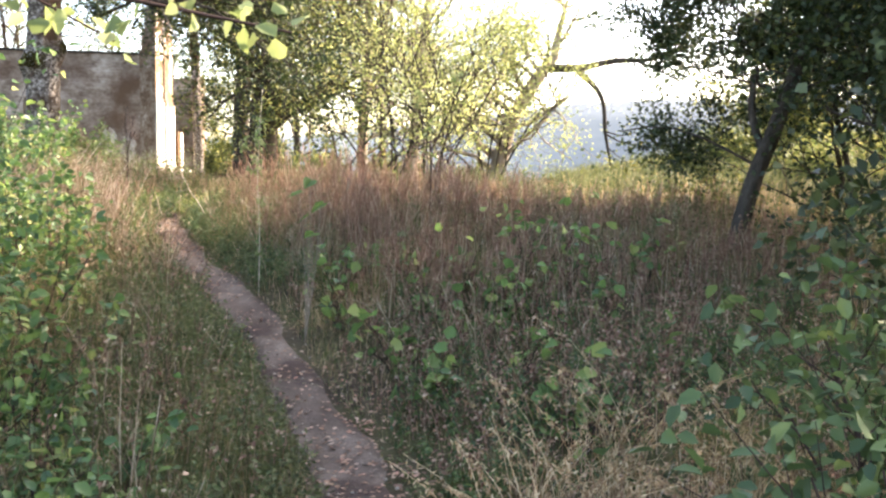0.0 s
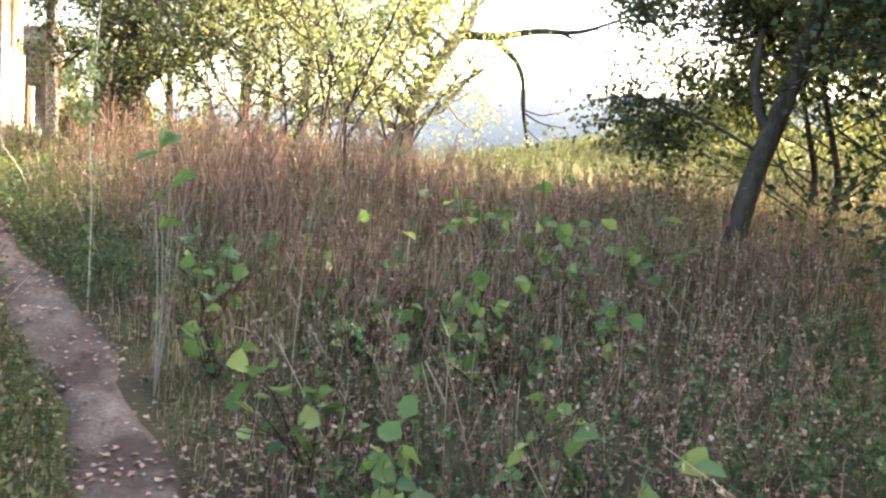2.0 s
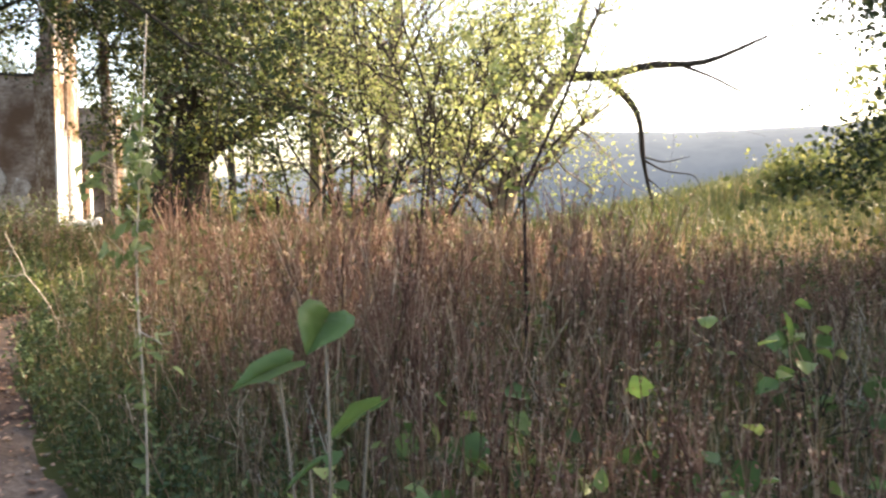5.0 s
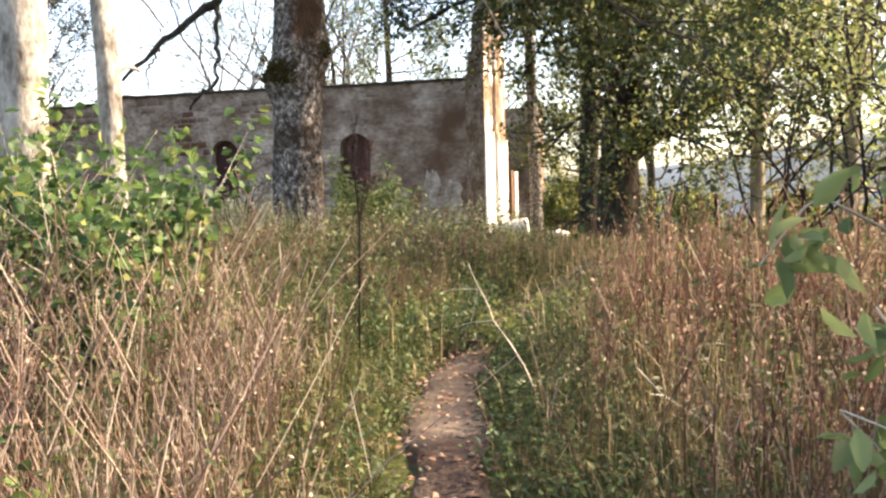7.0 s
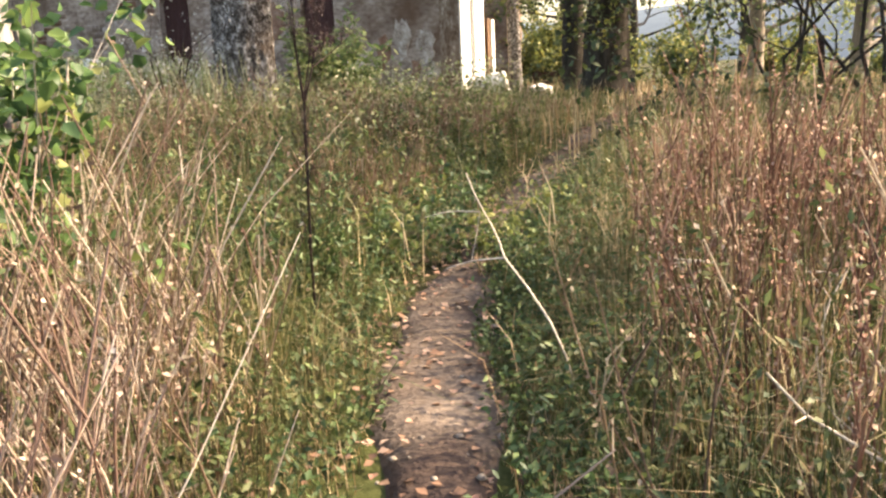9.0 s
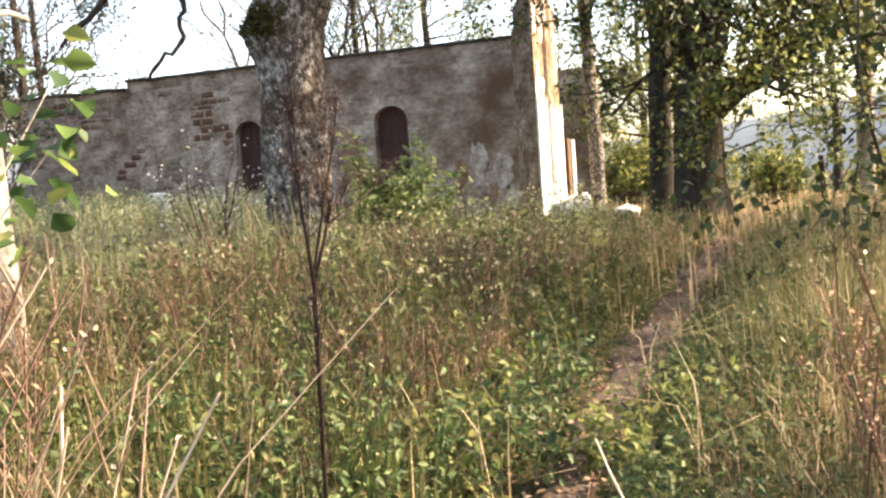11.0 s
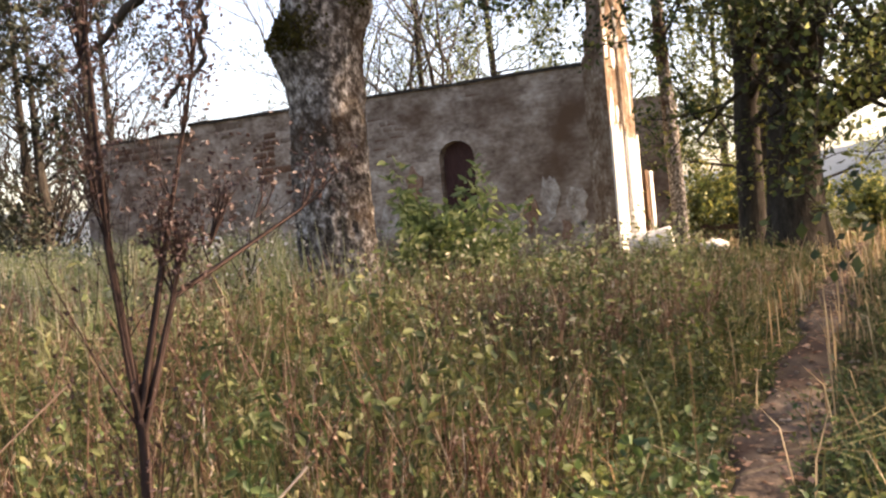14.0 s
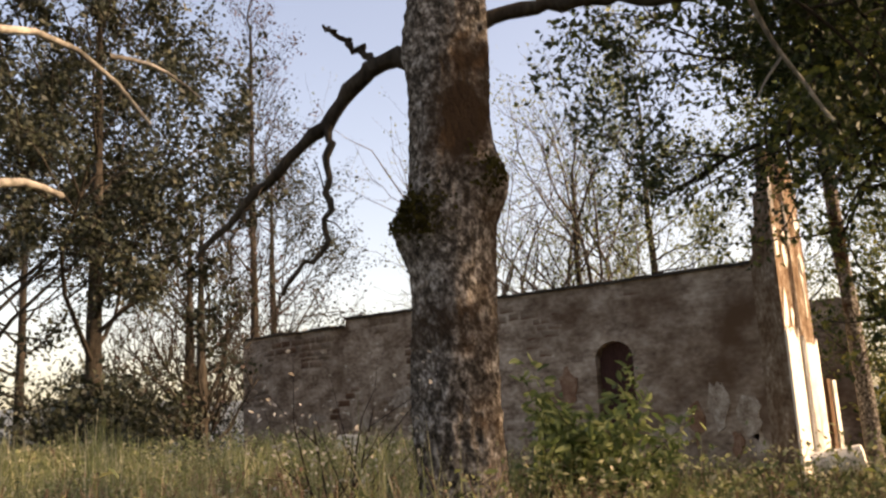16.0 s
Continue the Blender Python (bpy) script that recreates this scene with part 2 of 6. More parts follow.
def tubes(P, R, sides=5, cap=False):
    """Tubes along N polylines of K points: P (N,K,3), R (N,K)."""
    P, R = np.asarray(P, float), np.asarray(R, float)
    N, K = R.shape
    T = unit(np.gradient(P, axis=1))
    ref = np.where(np.abs(T[:, :1, 2:3]) > 0.8, np.array([1.0, 0, 0]), np.array([0, 0, 1.0]))
    A = unit(np.cross(T, np.broadcast_to(ref, T.shape)))
    B = np.cross(T, A)
    th = np.arange(sides) * 2 * np.pi / sides
    V = P[:, :, None, :] + R[:, :, None, None] * (np.cos(th)[:, None] * A[:, :, None, :] + np.sin(th)[:, None] * B[:, :, None, :])
    j, k = np.meshgrid(np.arange(sides), np.arange(K - 1))
    a, b = k * sides + j, k * sides + (j + 1) % sides
    q = np.stack([np.stack([a, b, a + sides], -1), np.stack([b, b + sides, a + sides], -1)], -2).reshape(-1, 3)
    F = (q[None] + (np.arange(N) * K * sides)[:, None, None]).reshape(-1, 3)
    return V.reshape(-1, 3), F


def leaves(rng, C, size, flat=0.5, long=1.9, down=0.0, plain=False):
    """Folded leaves at the points C: six points, four triangles each; plain ones, for far crowns, four points and two."""
    N = len(C)
    size = np.broadcast_to(np.asarray(size, float), N)[:, None] * rng.uniform(0.65, 1.25, (N, 1))
    n = unit(rng.normal(size=(N, 3)) + np.array([0, 0, 1.0]) * flat * 2.5)
    d = rng.normal(size=(N, 3)) + np.array([0, 0, -1.0]) * down
    d = unit(d - n * (d * n).sum(1, keepdims=True))
    s = np.cross(n, d)
    w, l = size / long * 0.5, size
    if plain:
        V = np.stack([C, C + d * l * 0.5 + s * w * 1.1 + n * w * 0.35, C + d * l, C + d * l * 0.45 - s * w * 1.1 + n * w * 0.35], 1)
        return V.reshape(-1, 3), (np.array([[0, 1, 2], [0, 2, 3]])[None] + (np.arange(N) * 4)[:, None, None]).reshape(-1, 3)
    V = np.stack([C, C + d * l * 0.35 + s * w + n * w * 0.35, C + d * l * 0.75 + s * w * 0.7 + n * w * 0.2, C + d * l - n * l * 0.1,
                  C + d * l * 0.75 - s * w * 0.7 + n * w * 0.2, C + d * l * 0.35 - s * w + n * w * 0.35], 1)
    f = np.array([[0, 1, 2], [0, 2, 3], [0, 3, 4], [0, 4, 5]])
    return V.reshape(-1, 3), (f[None] + (np.arange(N) * 6)[:, None, None]).reshape(-1, 3)


def blades(rng, C, h, w, lean=0.35):
    """Grass blades that bend over: three triangles each."""
    N = len(C)
    h, w = np.broadcast_to(h, N)[:, None], np.broadcast_to(w, N)[:, None]
    az = rng.uniform(0, 2 * np.pi, N)
    out = np.stack([np.cos(az), np.sin(az), np.zeros(N)], 1)
    s = np.stack([-np.sin(az), np.cos(az), np.zeros(N)], 1)
    k = np.abs(rng.normal(0, lean, (N, 1)))
    up = np.array([0, 0, 1.0])
    mid = C + up * h * 0.55 + out * h * k * 0.3
    tip = C + up * h * np.maximum(0.35, 1 - 0.5 * k) + out * h * k * 1.0
    V = np.stack([C - s * w, C + s * w, mid - s * w * 0.8, mid + s * w * 0.8, tip], 1)
    f = np.array([[0, 1, 2], [1, 3, 2], [2, 3, 4]])
    return V.reshape(-1, 3), (f[None] + (np.arange(N) * 5)[:, None, None]).reshape(-1, 3)


# ---- the lie of the land ----
GY = np.array([-400, -60, -28, -24, -21.5, -18.4, -16, -13, -8, -2, 6, 40, 100, 300.0])
GZ = np.array([-2.0, -1.2, -0.78, -0.72, -0.45, 0.06, 0.12, 0.26, 0.12, 0.0, -0.4, -2.6, -4.0, -6.0])


def ground_z(x, y):
    x, y = np.asarray(x, float), np.asarray(y, float)
    z = np.interp(y, GY, GZ)
    z = z + 1.75 * np.exp(-(((x - 18.0) / 5.2) ** 2 + ((y + 6.5) / 4.5) ** 2))
    z = z - 0.035 * np.clip(x - 6, 0, 60) * np.clip((y + 14) / 10, 0, 1)
    z = z + 0.25 * np.exp(-(((x - 5.0) / 2.0) ** 2 + ((y + 23.5) / 3.0) ** 2))
    z = z + 0.3 * np.clip((1.5 - x) / 4, 0, 1) * np.exp(-((y + 9.5) / 4.0) ** 2)
    z = z + 0.04 * np.sin(x * 1.7 + y * 0.6) * np.sin(y * 1.3 - x * 0.4) + 0.02 * np.sin(x * 4.1) * np.sin(y * 3.7)
    return z


TRAIL = np.array([(9.8, -34), (9.6, -28.5), (9.35, -25.4), (9.03, -23.55), (8.65, -22.7), (8.09, -21.35), (7.47, -20.25), (6.75, -19.07), (6.4, -18.35), (6.16, -17.72),
                  (5.9, -17.0), (5.73, -16.35), (5.7, -15.6), (5.57, -14.55), (5.55, -13.5), (5.5, -12.5), (5.25, -10), (5.0, -6), (4.7, 0.5), (4.6, 5)])


def trail_offset(x, y):
    """Distance to the trail's middle line, and on which side (+1: left of the way up)."""
    p = np.stack([x, y], -1)
    best, side = np.full(len(p), 1e9), np.ones(len(p))
    for a, b in zip(TRAIL[:-1], TRAIL[1:]):
        d = b - a
        t = np.clip(((p - a) @ d) / (d @ d), 0, 1)
        q = p - a - t[:, None] * d
        r = np.hypot(q[:, 0], q[:, 1])
        near = r < best
        best = np.where(near, r, best)
        side = np.where(near, np.sign(d[0] * q[:, 1] - d[1] * q[:, 0]), side)
    return best, side


def sheet(name, xs, ys, material, lift=0.0, keep=None, height=ground_z):
    X, Y = np.meshgrid(xs, ys)
    Z = height(X, Y) + lift
    n, m = len(xs), len(ys)
    i, j = np.meshgrid(np.arange(n - 1), np.arange(m - 1))
    a = (j * n + i).ravel()
    F = np.concatenate([np.stack([a, a + 1, a + n + 1], 1), np.stack([a, a + n + 1, a + n], 1)])
    s = Soup()
    s.add(np.stack([X, Y, Z], -1).reshape(-1, 3), F)
    return new(name, s.mesh(name, material, True))


gx = np.concatenate([[-900, -400, -150, -60], np.arange(-30, 34, 0.5), [60, 150, 400, 900]])
gy = np.concatenate([[-900, -300, -90, -50], np.arange(-34, 14, 0.5), [20, 30, 45, 70, 110, 180, 400, 1500]])
tagged(sheet("ground", gx, gy, M_SOIL), "brown soil with thin turf across a rising field", "ground", kind="structure")

# the worn trail: a ribbon slightly hollow in the middle
tl_ = np.concatenate([[0], np.cumsum(np.hypot(*np.diff(TRAIL, axis=0).T))])
ts = np.arange(0, tl_[-1], 0.12)
tx = np.interp(ts, tl_, TRAIL[:, 0])
ty = np.interp(ts, tl_, TRAIL[:, 1])
for _ in range(30):
    tx[1:-1] = (tx[:-2] + 2 * tx[1:-1] + tx[2:]) / 4
    ty[1:-1] = (ty[:-2] + 2 * ty[1:-1] + ty[2:]) / 4
nx, ny = -np.gradient(ty), np.gradient(tx)
nl = np.hypot(nx, ny)
nx, ny = nx / nl, ny / nl
across = np.linspace(-0.42, 0.42, 11)
wob = np.interp(ty, [-21, -19, -17, -16.2, -15.6, -14], [0.5, 0.5, 0.44, 0.36, 0.36, 0.36]) + 0.08 * np.sin(ts * 1.9) + 0.1 * np.sin(ts * 5.3)
TX = tx[:, None] + nx[:, None] * across * wob[:, None]
TY = ty[:, None] + ny[:, None] * across * wob[:, None]
TZ = ground_z(TX, TY) + 0.03 - 0.05 * (across[None] / 0.42) ** 4 + 0.012 * np.sin(TX * 17) * np.sin(TY * 13)
i, j = np.meshgrid(np.arange(10), np.arange(len(ts) - 1))
a = (j * 11 + i).ravel()
s = Soup()
s.add(np.stack([TX, TY, TZ], -1).reshape(-1, 3), np.concatenate([np.stack([a, a + 1, a + 12], 1), np.stack([a, a + 12, a + 11], 1)]))
tagged(new("path", s.mesh("path", M_TRAIL, True)), "narrow trodden earth path with fallen leaves", "path", kind="structure")


def ridge(name, r, az0, az1, h, seed, material, label):
    """A far wooded ridge, as a long low hill with a rounded, uneven crest."""
    rng = np.random.default_rng(seed)
    az = np.radians(np.linspace(az0, az1, 160))
    crest = h(np.degrees(az)) + np.convolve(rng.normal(0, 1, 160), np.ones(7) / 7, "same") * 1.2
    rows = []
    for k, (dr, fz) in enumerate([(0, 0), (12, 0.35), (30, 0.7), (55, 0.92), (80, 1.0), (130, 0.8), (200, 0)]):
        rr = r + dr
        rows.append(np.stack([8 + rr * np.cos(az), -22 + rr * np.sin(az), -7 + (crest + 7) * fz], 1))
    V = np.stack(rows, 0)
    n, m = 160, len(rows)
    i, j = np.meshgrid(np.arange(n - 1), np.arange(m - 1))
    a = (j * n + i).ravel()
    s = Soup()
    s.add(V.reshape(-1, 3), np.concatenate([np.stack([a, a + 1, a + n + 1], 1), np.stack([a, a + n + 1, a + n], 1)]))
    tagged(new(name, s.mesh(name, material, True)), label, "hill", kind="structure")


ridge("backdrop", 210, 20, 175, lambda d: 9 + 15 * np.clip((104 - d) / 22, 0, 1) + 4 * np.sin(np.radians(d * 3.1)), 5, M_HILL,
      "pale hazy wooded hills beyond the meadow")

# ---- the ruined chapel ----
WALL_Y, WALL_T = 0.0, 0.55


def box(bm, x0, x1, y0, y1, z0, z1):
    vs = [bm.verts.new(p) for p in ((x0, y0, z0), (x1, y0, z0), (x1, y1, z0), (x0, y1, z0), (x0, y0, z1), (x1, y0, z1), (x1, y1, z1), (x0, y1, z1))]
    for q in ((0, 3, 2, 1), (4, 5, 6, 7), (0, 1, 5, 4), (1, 2, 6, 5), (2, 3, 7, 6), (3, 0, 4, 7)):
        bm.faces.new([vs[k] for k in q])


def prism(bm, outline, y0, y1):
    """Extrude an outline of (x, z) points from y0 to y1."""
    a = [bm.verts.new((x, y0, z)) for x, z in outline]
    b = [bm.verts.new((x, y1, z)) for x, z in outline]
    n = len(a)
    bm.faces.new(a)
    bm.faces.new(b[::-1])
    for k in range(n):
        bm.faces.new((a[k], b[k], b[(k + 1) % n], a[(k + 1) % n]))


def arch(cx, w, z0, zs, n=10):
    """Outline of a round-headed opening."""
    pts = [(cx - w / 2, z0), (cx + w / 2, z0)]
    for k in range(n + 1):
        t = math.pi * k / n
        pts.append((cx + w / 2 * math.cos(t), zs + 0.8 * w / 2 * math.sin(t)))
    return pts


def top_z(x):
    return 4.02 - 0.02 * (x + 0.5) - (0.2 if x < -12.0 else 0.0)


WINDOWS = [(-3.72, 0.92), (-7.95, 0.92)]
chapel = thing("ruined_chapel", (-8, 3.5, 0), "roofless ruined stone chapel with peeling brown render", "ruin")
rng = random.Random(4)
# side wall in bays, so that the window openings pass right through
bm = bmesh.new()
xs = [-16.6, -12.0, -8.41, -7.49, -4.18, -3.26, -0.5]
Z0W, ZSW = 0.98, 2.46
for x0, x1 in zip(xs[:-1], xs[1:]):
    win = [w for w in WINDOWS if abs((x0 + x1) / 2 - w[0]) < 0.1]
    if not win:
        prism(bm, [(x0, -0.6), (x1, -0.6), (x1, top_z(x1 - 0.01)), (x0, top_z(x0 + 0.01))], WALL_Y, WALL_Y + WALL_T)
    else:
        prism(bm, [(x0, -0.6), (x1, -0.6), (x1, Z0W), (x0, Z0W)], WALL_Y, WALL_Y + WALL_T)
        head = arch(win[0][0], x1 - x0, Z0W, ZSW)[2:]
        half = len(head) // 2
        prism(bm, [(x1, top_z(x1)), ((x0 + x1) / 2, top_z(x0))] + head[half::-1][0:half + 1], WALL_Y, WALL_Y + WALL_T)
        prism(bm, [((x0 + x1) / 2, top_z(x0)), (x0, top_z(x0))] + head[:half - 1:-1], WALL_Y, WALL_Y + WALL_T)
bmesh.ops.remove_doubles(bm, verts=bm.verts, dist=0.0005)
bmesh.ops.recalc_face_normals(bm, faces=bm.faces)
side_wall = part("wall", bm, M_WALL, chapel, "rubble side wall with brown stained render")
for name, b in (("wall", (-16.6, -0.5, 6.6, 7.15, -0.6, 3.9)), ("wall", (-16.6, -16.05, 0.55, 6.6, -0.6, 3.95))):
    bm = bmesh.new()
    box(bm, *b)
    part(name, bm, M_WALL, chapel)
# coping: uneven dark slabs along the top
x = -16.62
while x < -0.55:
    L = min(rng.uniform(0.5, 0.9), -0.5 - x)
    z = top_z(x + L / 2) + rng.uniform(-0.015, 0.015)
    if x < -12.0 < x + L:
        L = -12.0 - x
    bm = bmesh.new()
    box(bm, x + 0.004, x + L - 0.004, -0.07, WALL_T + 0.05, z, z + rng.uniform(0.05, 0.08))
    part("coping_slab", bm, M_COPING, chapel)
    x += L
# window recess: boards set back in the opening
for cx, w in WINDOWS:
    shutter = new("window")
    shutter.parent = chapel
    shutter.location = (cx + 8, 0.2 - 3.5, 0)
    tagged(shutter, "round-headed window closed with dark maroon boards")
    k = 5
    bw = w / k
    for q in range(k):
        xa, xb = -w / 2 + q * bw, -w / 2 + (q + 1) * bw - 0.008
        zt = [ZSW + 0.8 * math.sqrt(max(0, (w / 2) ** 2 - v * v)) for v in (xa, (xa + xb) / 2, xb)]
        bm = bmesh.new()
        prism(bm, [(xa, Z0W), (xb, Z0W), (xb, zt[2]), ((xa + xb) / 2, zt[1]), (xa, zt[0])], rng.uniform(0, 0.012), 0.05)
        bmesh.ops.recalc_face_normals(bm, faces=bm.faces)
        part("board", bm, M_BOARD, shutter).matrix_parent_inverse = Matrix()
    bm = bmesh.new()
    box(bm, -w / 2 - 0.06, w / 2 + 0.06, -0.24, 0.0, Z0W - 0.07, Z0W)
    part("sill", bm, M_STONE, shutter).matrix_parent_inverse = Matrix()
# facade pier: the standing corner of the front wall, stepped at its back edge
bm = bmesh.new()
prism(bm, [(-0.5, -0.6), (0, -0.6), (0, 5.6), (-0.05, 6.36), (-0.16, 6.4), (-0.2, 5.45), (-0.3, 5.4), (-0.33, 4.75), (-0.42, 4.7), (-0.44, 4.2), (-0.5, 4.15)], -0.01, 1.65)
bmesh.ops.recalc_face_normals(bm, faces=bm.faces)
bmesh.ops.triangulate(bm, faces=[f for f in bm.faces if len(f.verts) > 4])
part("facade", bm, M_BRICKBARE, chapel, "standing corner of the front wall, bare brick above")
for y0, y1, z1 in ((-0.03, 0.62, 2.64), (0.74, 1.67, 2.5)):
    bm = bmesh.new()
    n = 7
    out = [(y0, -0.4), (y1, -0.4)] + [(y1 + (y0 - y1) * k / n, z1 + rng.uniform(-0.14, 0.1)) for k in range(n + 1)]
    a = [bm.verts.new((0.0, y, z)) for y, z in out]
    b = [bm.verts.new((0.05, y, z)) for y, z in out]
    bm.faces.new(b)
    for k in range(len(a)):
        bm.faces.new((a[k], a[(k + 1) % len(a)], b[(k + 1) % len(a)], b[k]))
    bmesh.ops.recalc_face_normals(bm, faces=bm.faces)
    part("pilaster", bm, M_PLASTER, chapel, "sunlit white plaster pilaster with a broken top")
for q in range(13):      # plaster scraps still clinging to the brick above
    bm = bmesh.new()
    cy, cz = rng.uniform(0.05, 1.5), rng.uniform(2.7, 5.6)
    ry, rz = rng.uniform(0.05, 0.16), rng.uniform(0.15, 0.45)
    a = [bm.verts.new((0.018, cy + ry * math.cos(t) * rng.uniform(0.6, 1.2), cz + rz * math.sin(t) * rng.uniform(0.6, 1.2))) for t in np.linspace(0, 2 * math.pi, 9)[:-1]]
    bm.faces.new(a)
    r = bmesh.ops.extrude_face_region(bm, geom=bm.faces[:])
    bmesh.ops.translate(bm, vec=(-0.02, 0, 0), verts=[v for v in r["geom"] if isinstance(v, bmesh.types.BMVert)])
    bmesh.ops.recalc_face_normals(bm, faces=bm.faces)
    part("plaster_patch", bm, M_PLASTER, chapel)
# grey plaster and bared brick patches low on the side wall
for cx, cz, rx, rz, mat_, nm in ((-0.85, 1.05, 0.28, 0.42, M_PATCH, "plaster_patch"), (-1.45, 1.35, 0.2, 0.5, M_PATCH, "plaster_patch"), (-0.75, 0.45, 0.2, 0.3, M_PATCH, "plaster_patch"),
                                 (-2.5, 0.8, 0.5, 0.3, M_PATCH, "plaster_patch"), (-1.95, 1.1, 0.16, 0.5, M_REDBRICK, "brick_patch"), (-1.15, 0.6, 0.12, 0.3, M_REDBRICK, "brick_patch"),
                                 (-4.9, 1.9, 0.25, 0.5, M_REDBRICK, "brick_patch"), (-5.6, 1.0, 0.4, 0.5, M_PATCH, "plaster_patch"), (-9.8, 2.0, 0.6, 0.25, M_PATCH, "plaster_patch"),
                                 (-11.2, 1.4, 0.5, 0.2, M_PATCH, "plaster_patch"), (-13.5, 1.6, 0.7, 0.22, M_PATCH, "plaster_patch")):
    bm = bmesh.new()
    a = [bm.verts.new((cx + rx * math.cos(t) * rng.uniform(0.55, 1.25), -0.034, cz + rz * math.sin(t) * rng.uniform(0.55, 1.25))) for t in np.linspace(0, 2 * math.pi, 17)[:-1]]
    b = [bm.verts.new((v.co.x, 0.01, v.co.z)) for v in a]
    bm.faces.new(a)
    for k in range(16):
        bm.faces.new((a[k], b[k], b[(k + 1) % 16], a[(k + 1) % 16]))
    bmesh.ops.recalc_face_normals(bm, faces=bm.faces)
    part(nm, bm, mat_, chapel)
bm = bmesh.new()
box(bm, -0.3, 0.02, 2.05, 2.28, -0.5, 1.75)
part("door_jamb", bm, M_WALL, chapel, "dark broken door jamb")
bm = bmesh.new()
box(bm, -0.05, 0.06, 2.28, 2.5, -0.5, 1.72)
bmesh.ops.bevel(bm, geom=bm.edges[:], offset=0.015, segments=1)
part("door_jamb", bm, M_PLASTER, chapel, "narrow white plastered door jamb")

# fallen white column drum beside the corner
bm = bmesh.new()
bmesh.ops.create_cone(bm, cap_ends=True, segments=18, radius1=0.26, radius2=0.24, depth=0.85)
bmesh.ops.bevel(bm, geom=bm.edges[:], offset=0.02, segments=1)
for v in bm.verts:
    v.co += Vector((rng.uniform(-1, 1), rng.uniform(-1, 1), rng.uniform(-1, 1))) * 0.012
drum = part("column_drum", bm, M_PLASTER)
drum.matrix_world = pose(0.8, -0.4, 0.2, 0, 80, 12)
tagged(drum, "fallen white plastered column piece lying in grass", "stone")
bm = bmesh.new()
bmesh.ops.create_icosphere(bm, subdivisions=2, radius=0.3)
for v in bm.verts:
    v.co *= rng.uniform(0.85, 1.1)
    v.co.z *= 0.5
rock = part("stone", bm, M_PLASTER, smooth=False)
rock.matrix_world = pose(2.2, -1.1, 0.1)
tagged(rock, "flat pale stone lying in the grass", "stone")
# small pale marker block in the grass before the wall
bm = bmesh.new()
box(bm, -0.16, 0.16, -0.1, 0.1, 0, 0.9)
bmesh.ops.bevel(bm, geom=bm.edges[:], offset=0.03, segments=2)
blk = part("marker_stone", bm, M_PLASTER)
blk.matrix_world = pose(-4.2, -7.5, 0.25, 4, 3, 20)
tagged(blk, "small pale stone marker standing in weeds", "stone")

# ---- trees ----


def grow(rng, p, d, L, r, lev, last, out, tips, wig=0.22, up=0.15, kids=(4, 3, 3, 0), spread=0.9):
    """One branch and its children: out gets (points, radii), tips gets points of the last twigs."""
    K = 6
    pts, q, v = [p], p.copy(), d / np.linalg.norm(d)
    for k in range(K - 1):
        v = v + rng.normal(0, wig, 3) + np.array([0, 0, up])
        v = v / np.linalg.norm(v)
        q = q + v * L / (K - 1)
        pts.append(q.copy())
    pts = np.array(pts)
    rad = np.linspace(r, r * 0.35, K)
    out.append((pts, rad))
    if lev >= last:
        tips.extend(pts[1:])
        return
    if lev == last - 1:
        tips.extend(pts[4:])
    for c in range(kids[min(lev, 3)] + int(rng.integers(0, 2))):
        t = rng.uniform(0.3, 1.0)
        k = min(int(t * (K - 1)), K - 2)
        f = t * (K - 1) - k
        b = pts[k] * (1 - f) + pts[k + 1] * f
        dd = pts[k + 1] - pts[k]
        dd = dd / np.linalg.norm(dd)
        side = rng.normal(size=3)
        side -= dd * (side @ dd)
        side /= np.linalg.norm(side)
        grow(rng, b, dd * 0.7 + side * spread, L * rng.uniform(0.45, 0.72), r * 0.5 * (1 - 0.3 * t), lev + 1, last, out, tips, wig, up, kids, spread)


def resample(pts, n):
    pts = np.asarray(pts, float)
    s = np.concatenate([[0], np.cumsum(np.linalg.norm(np.diff(pts, axis=0), axis=1))])
    u = np.linspace(0, s[-1], n)
    P = np.stack([np.interp(u, s, pts[:, k]) for k in range(3)], 1)
    for _ in range(2):
        P[1:-1] = (P[:-2] + 2 * P[1:-1] + P[2:]) / 4
    return P


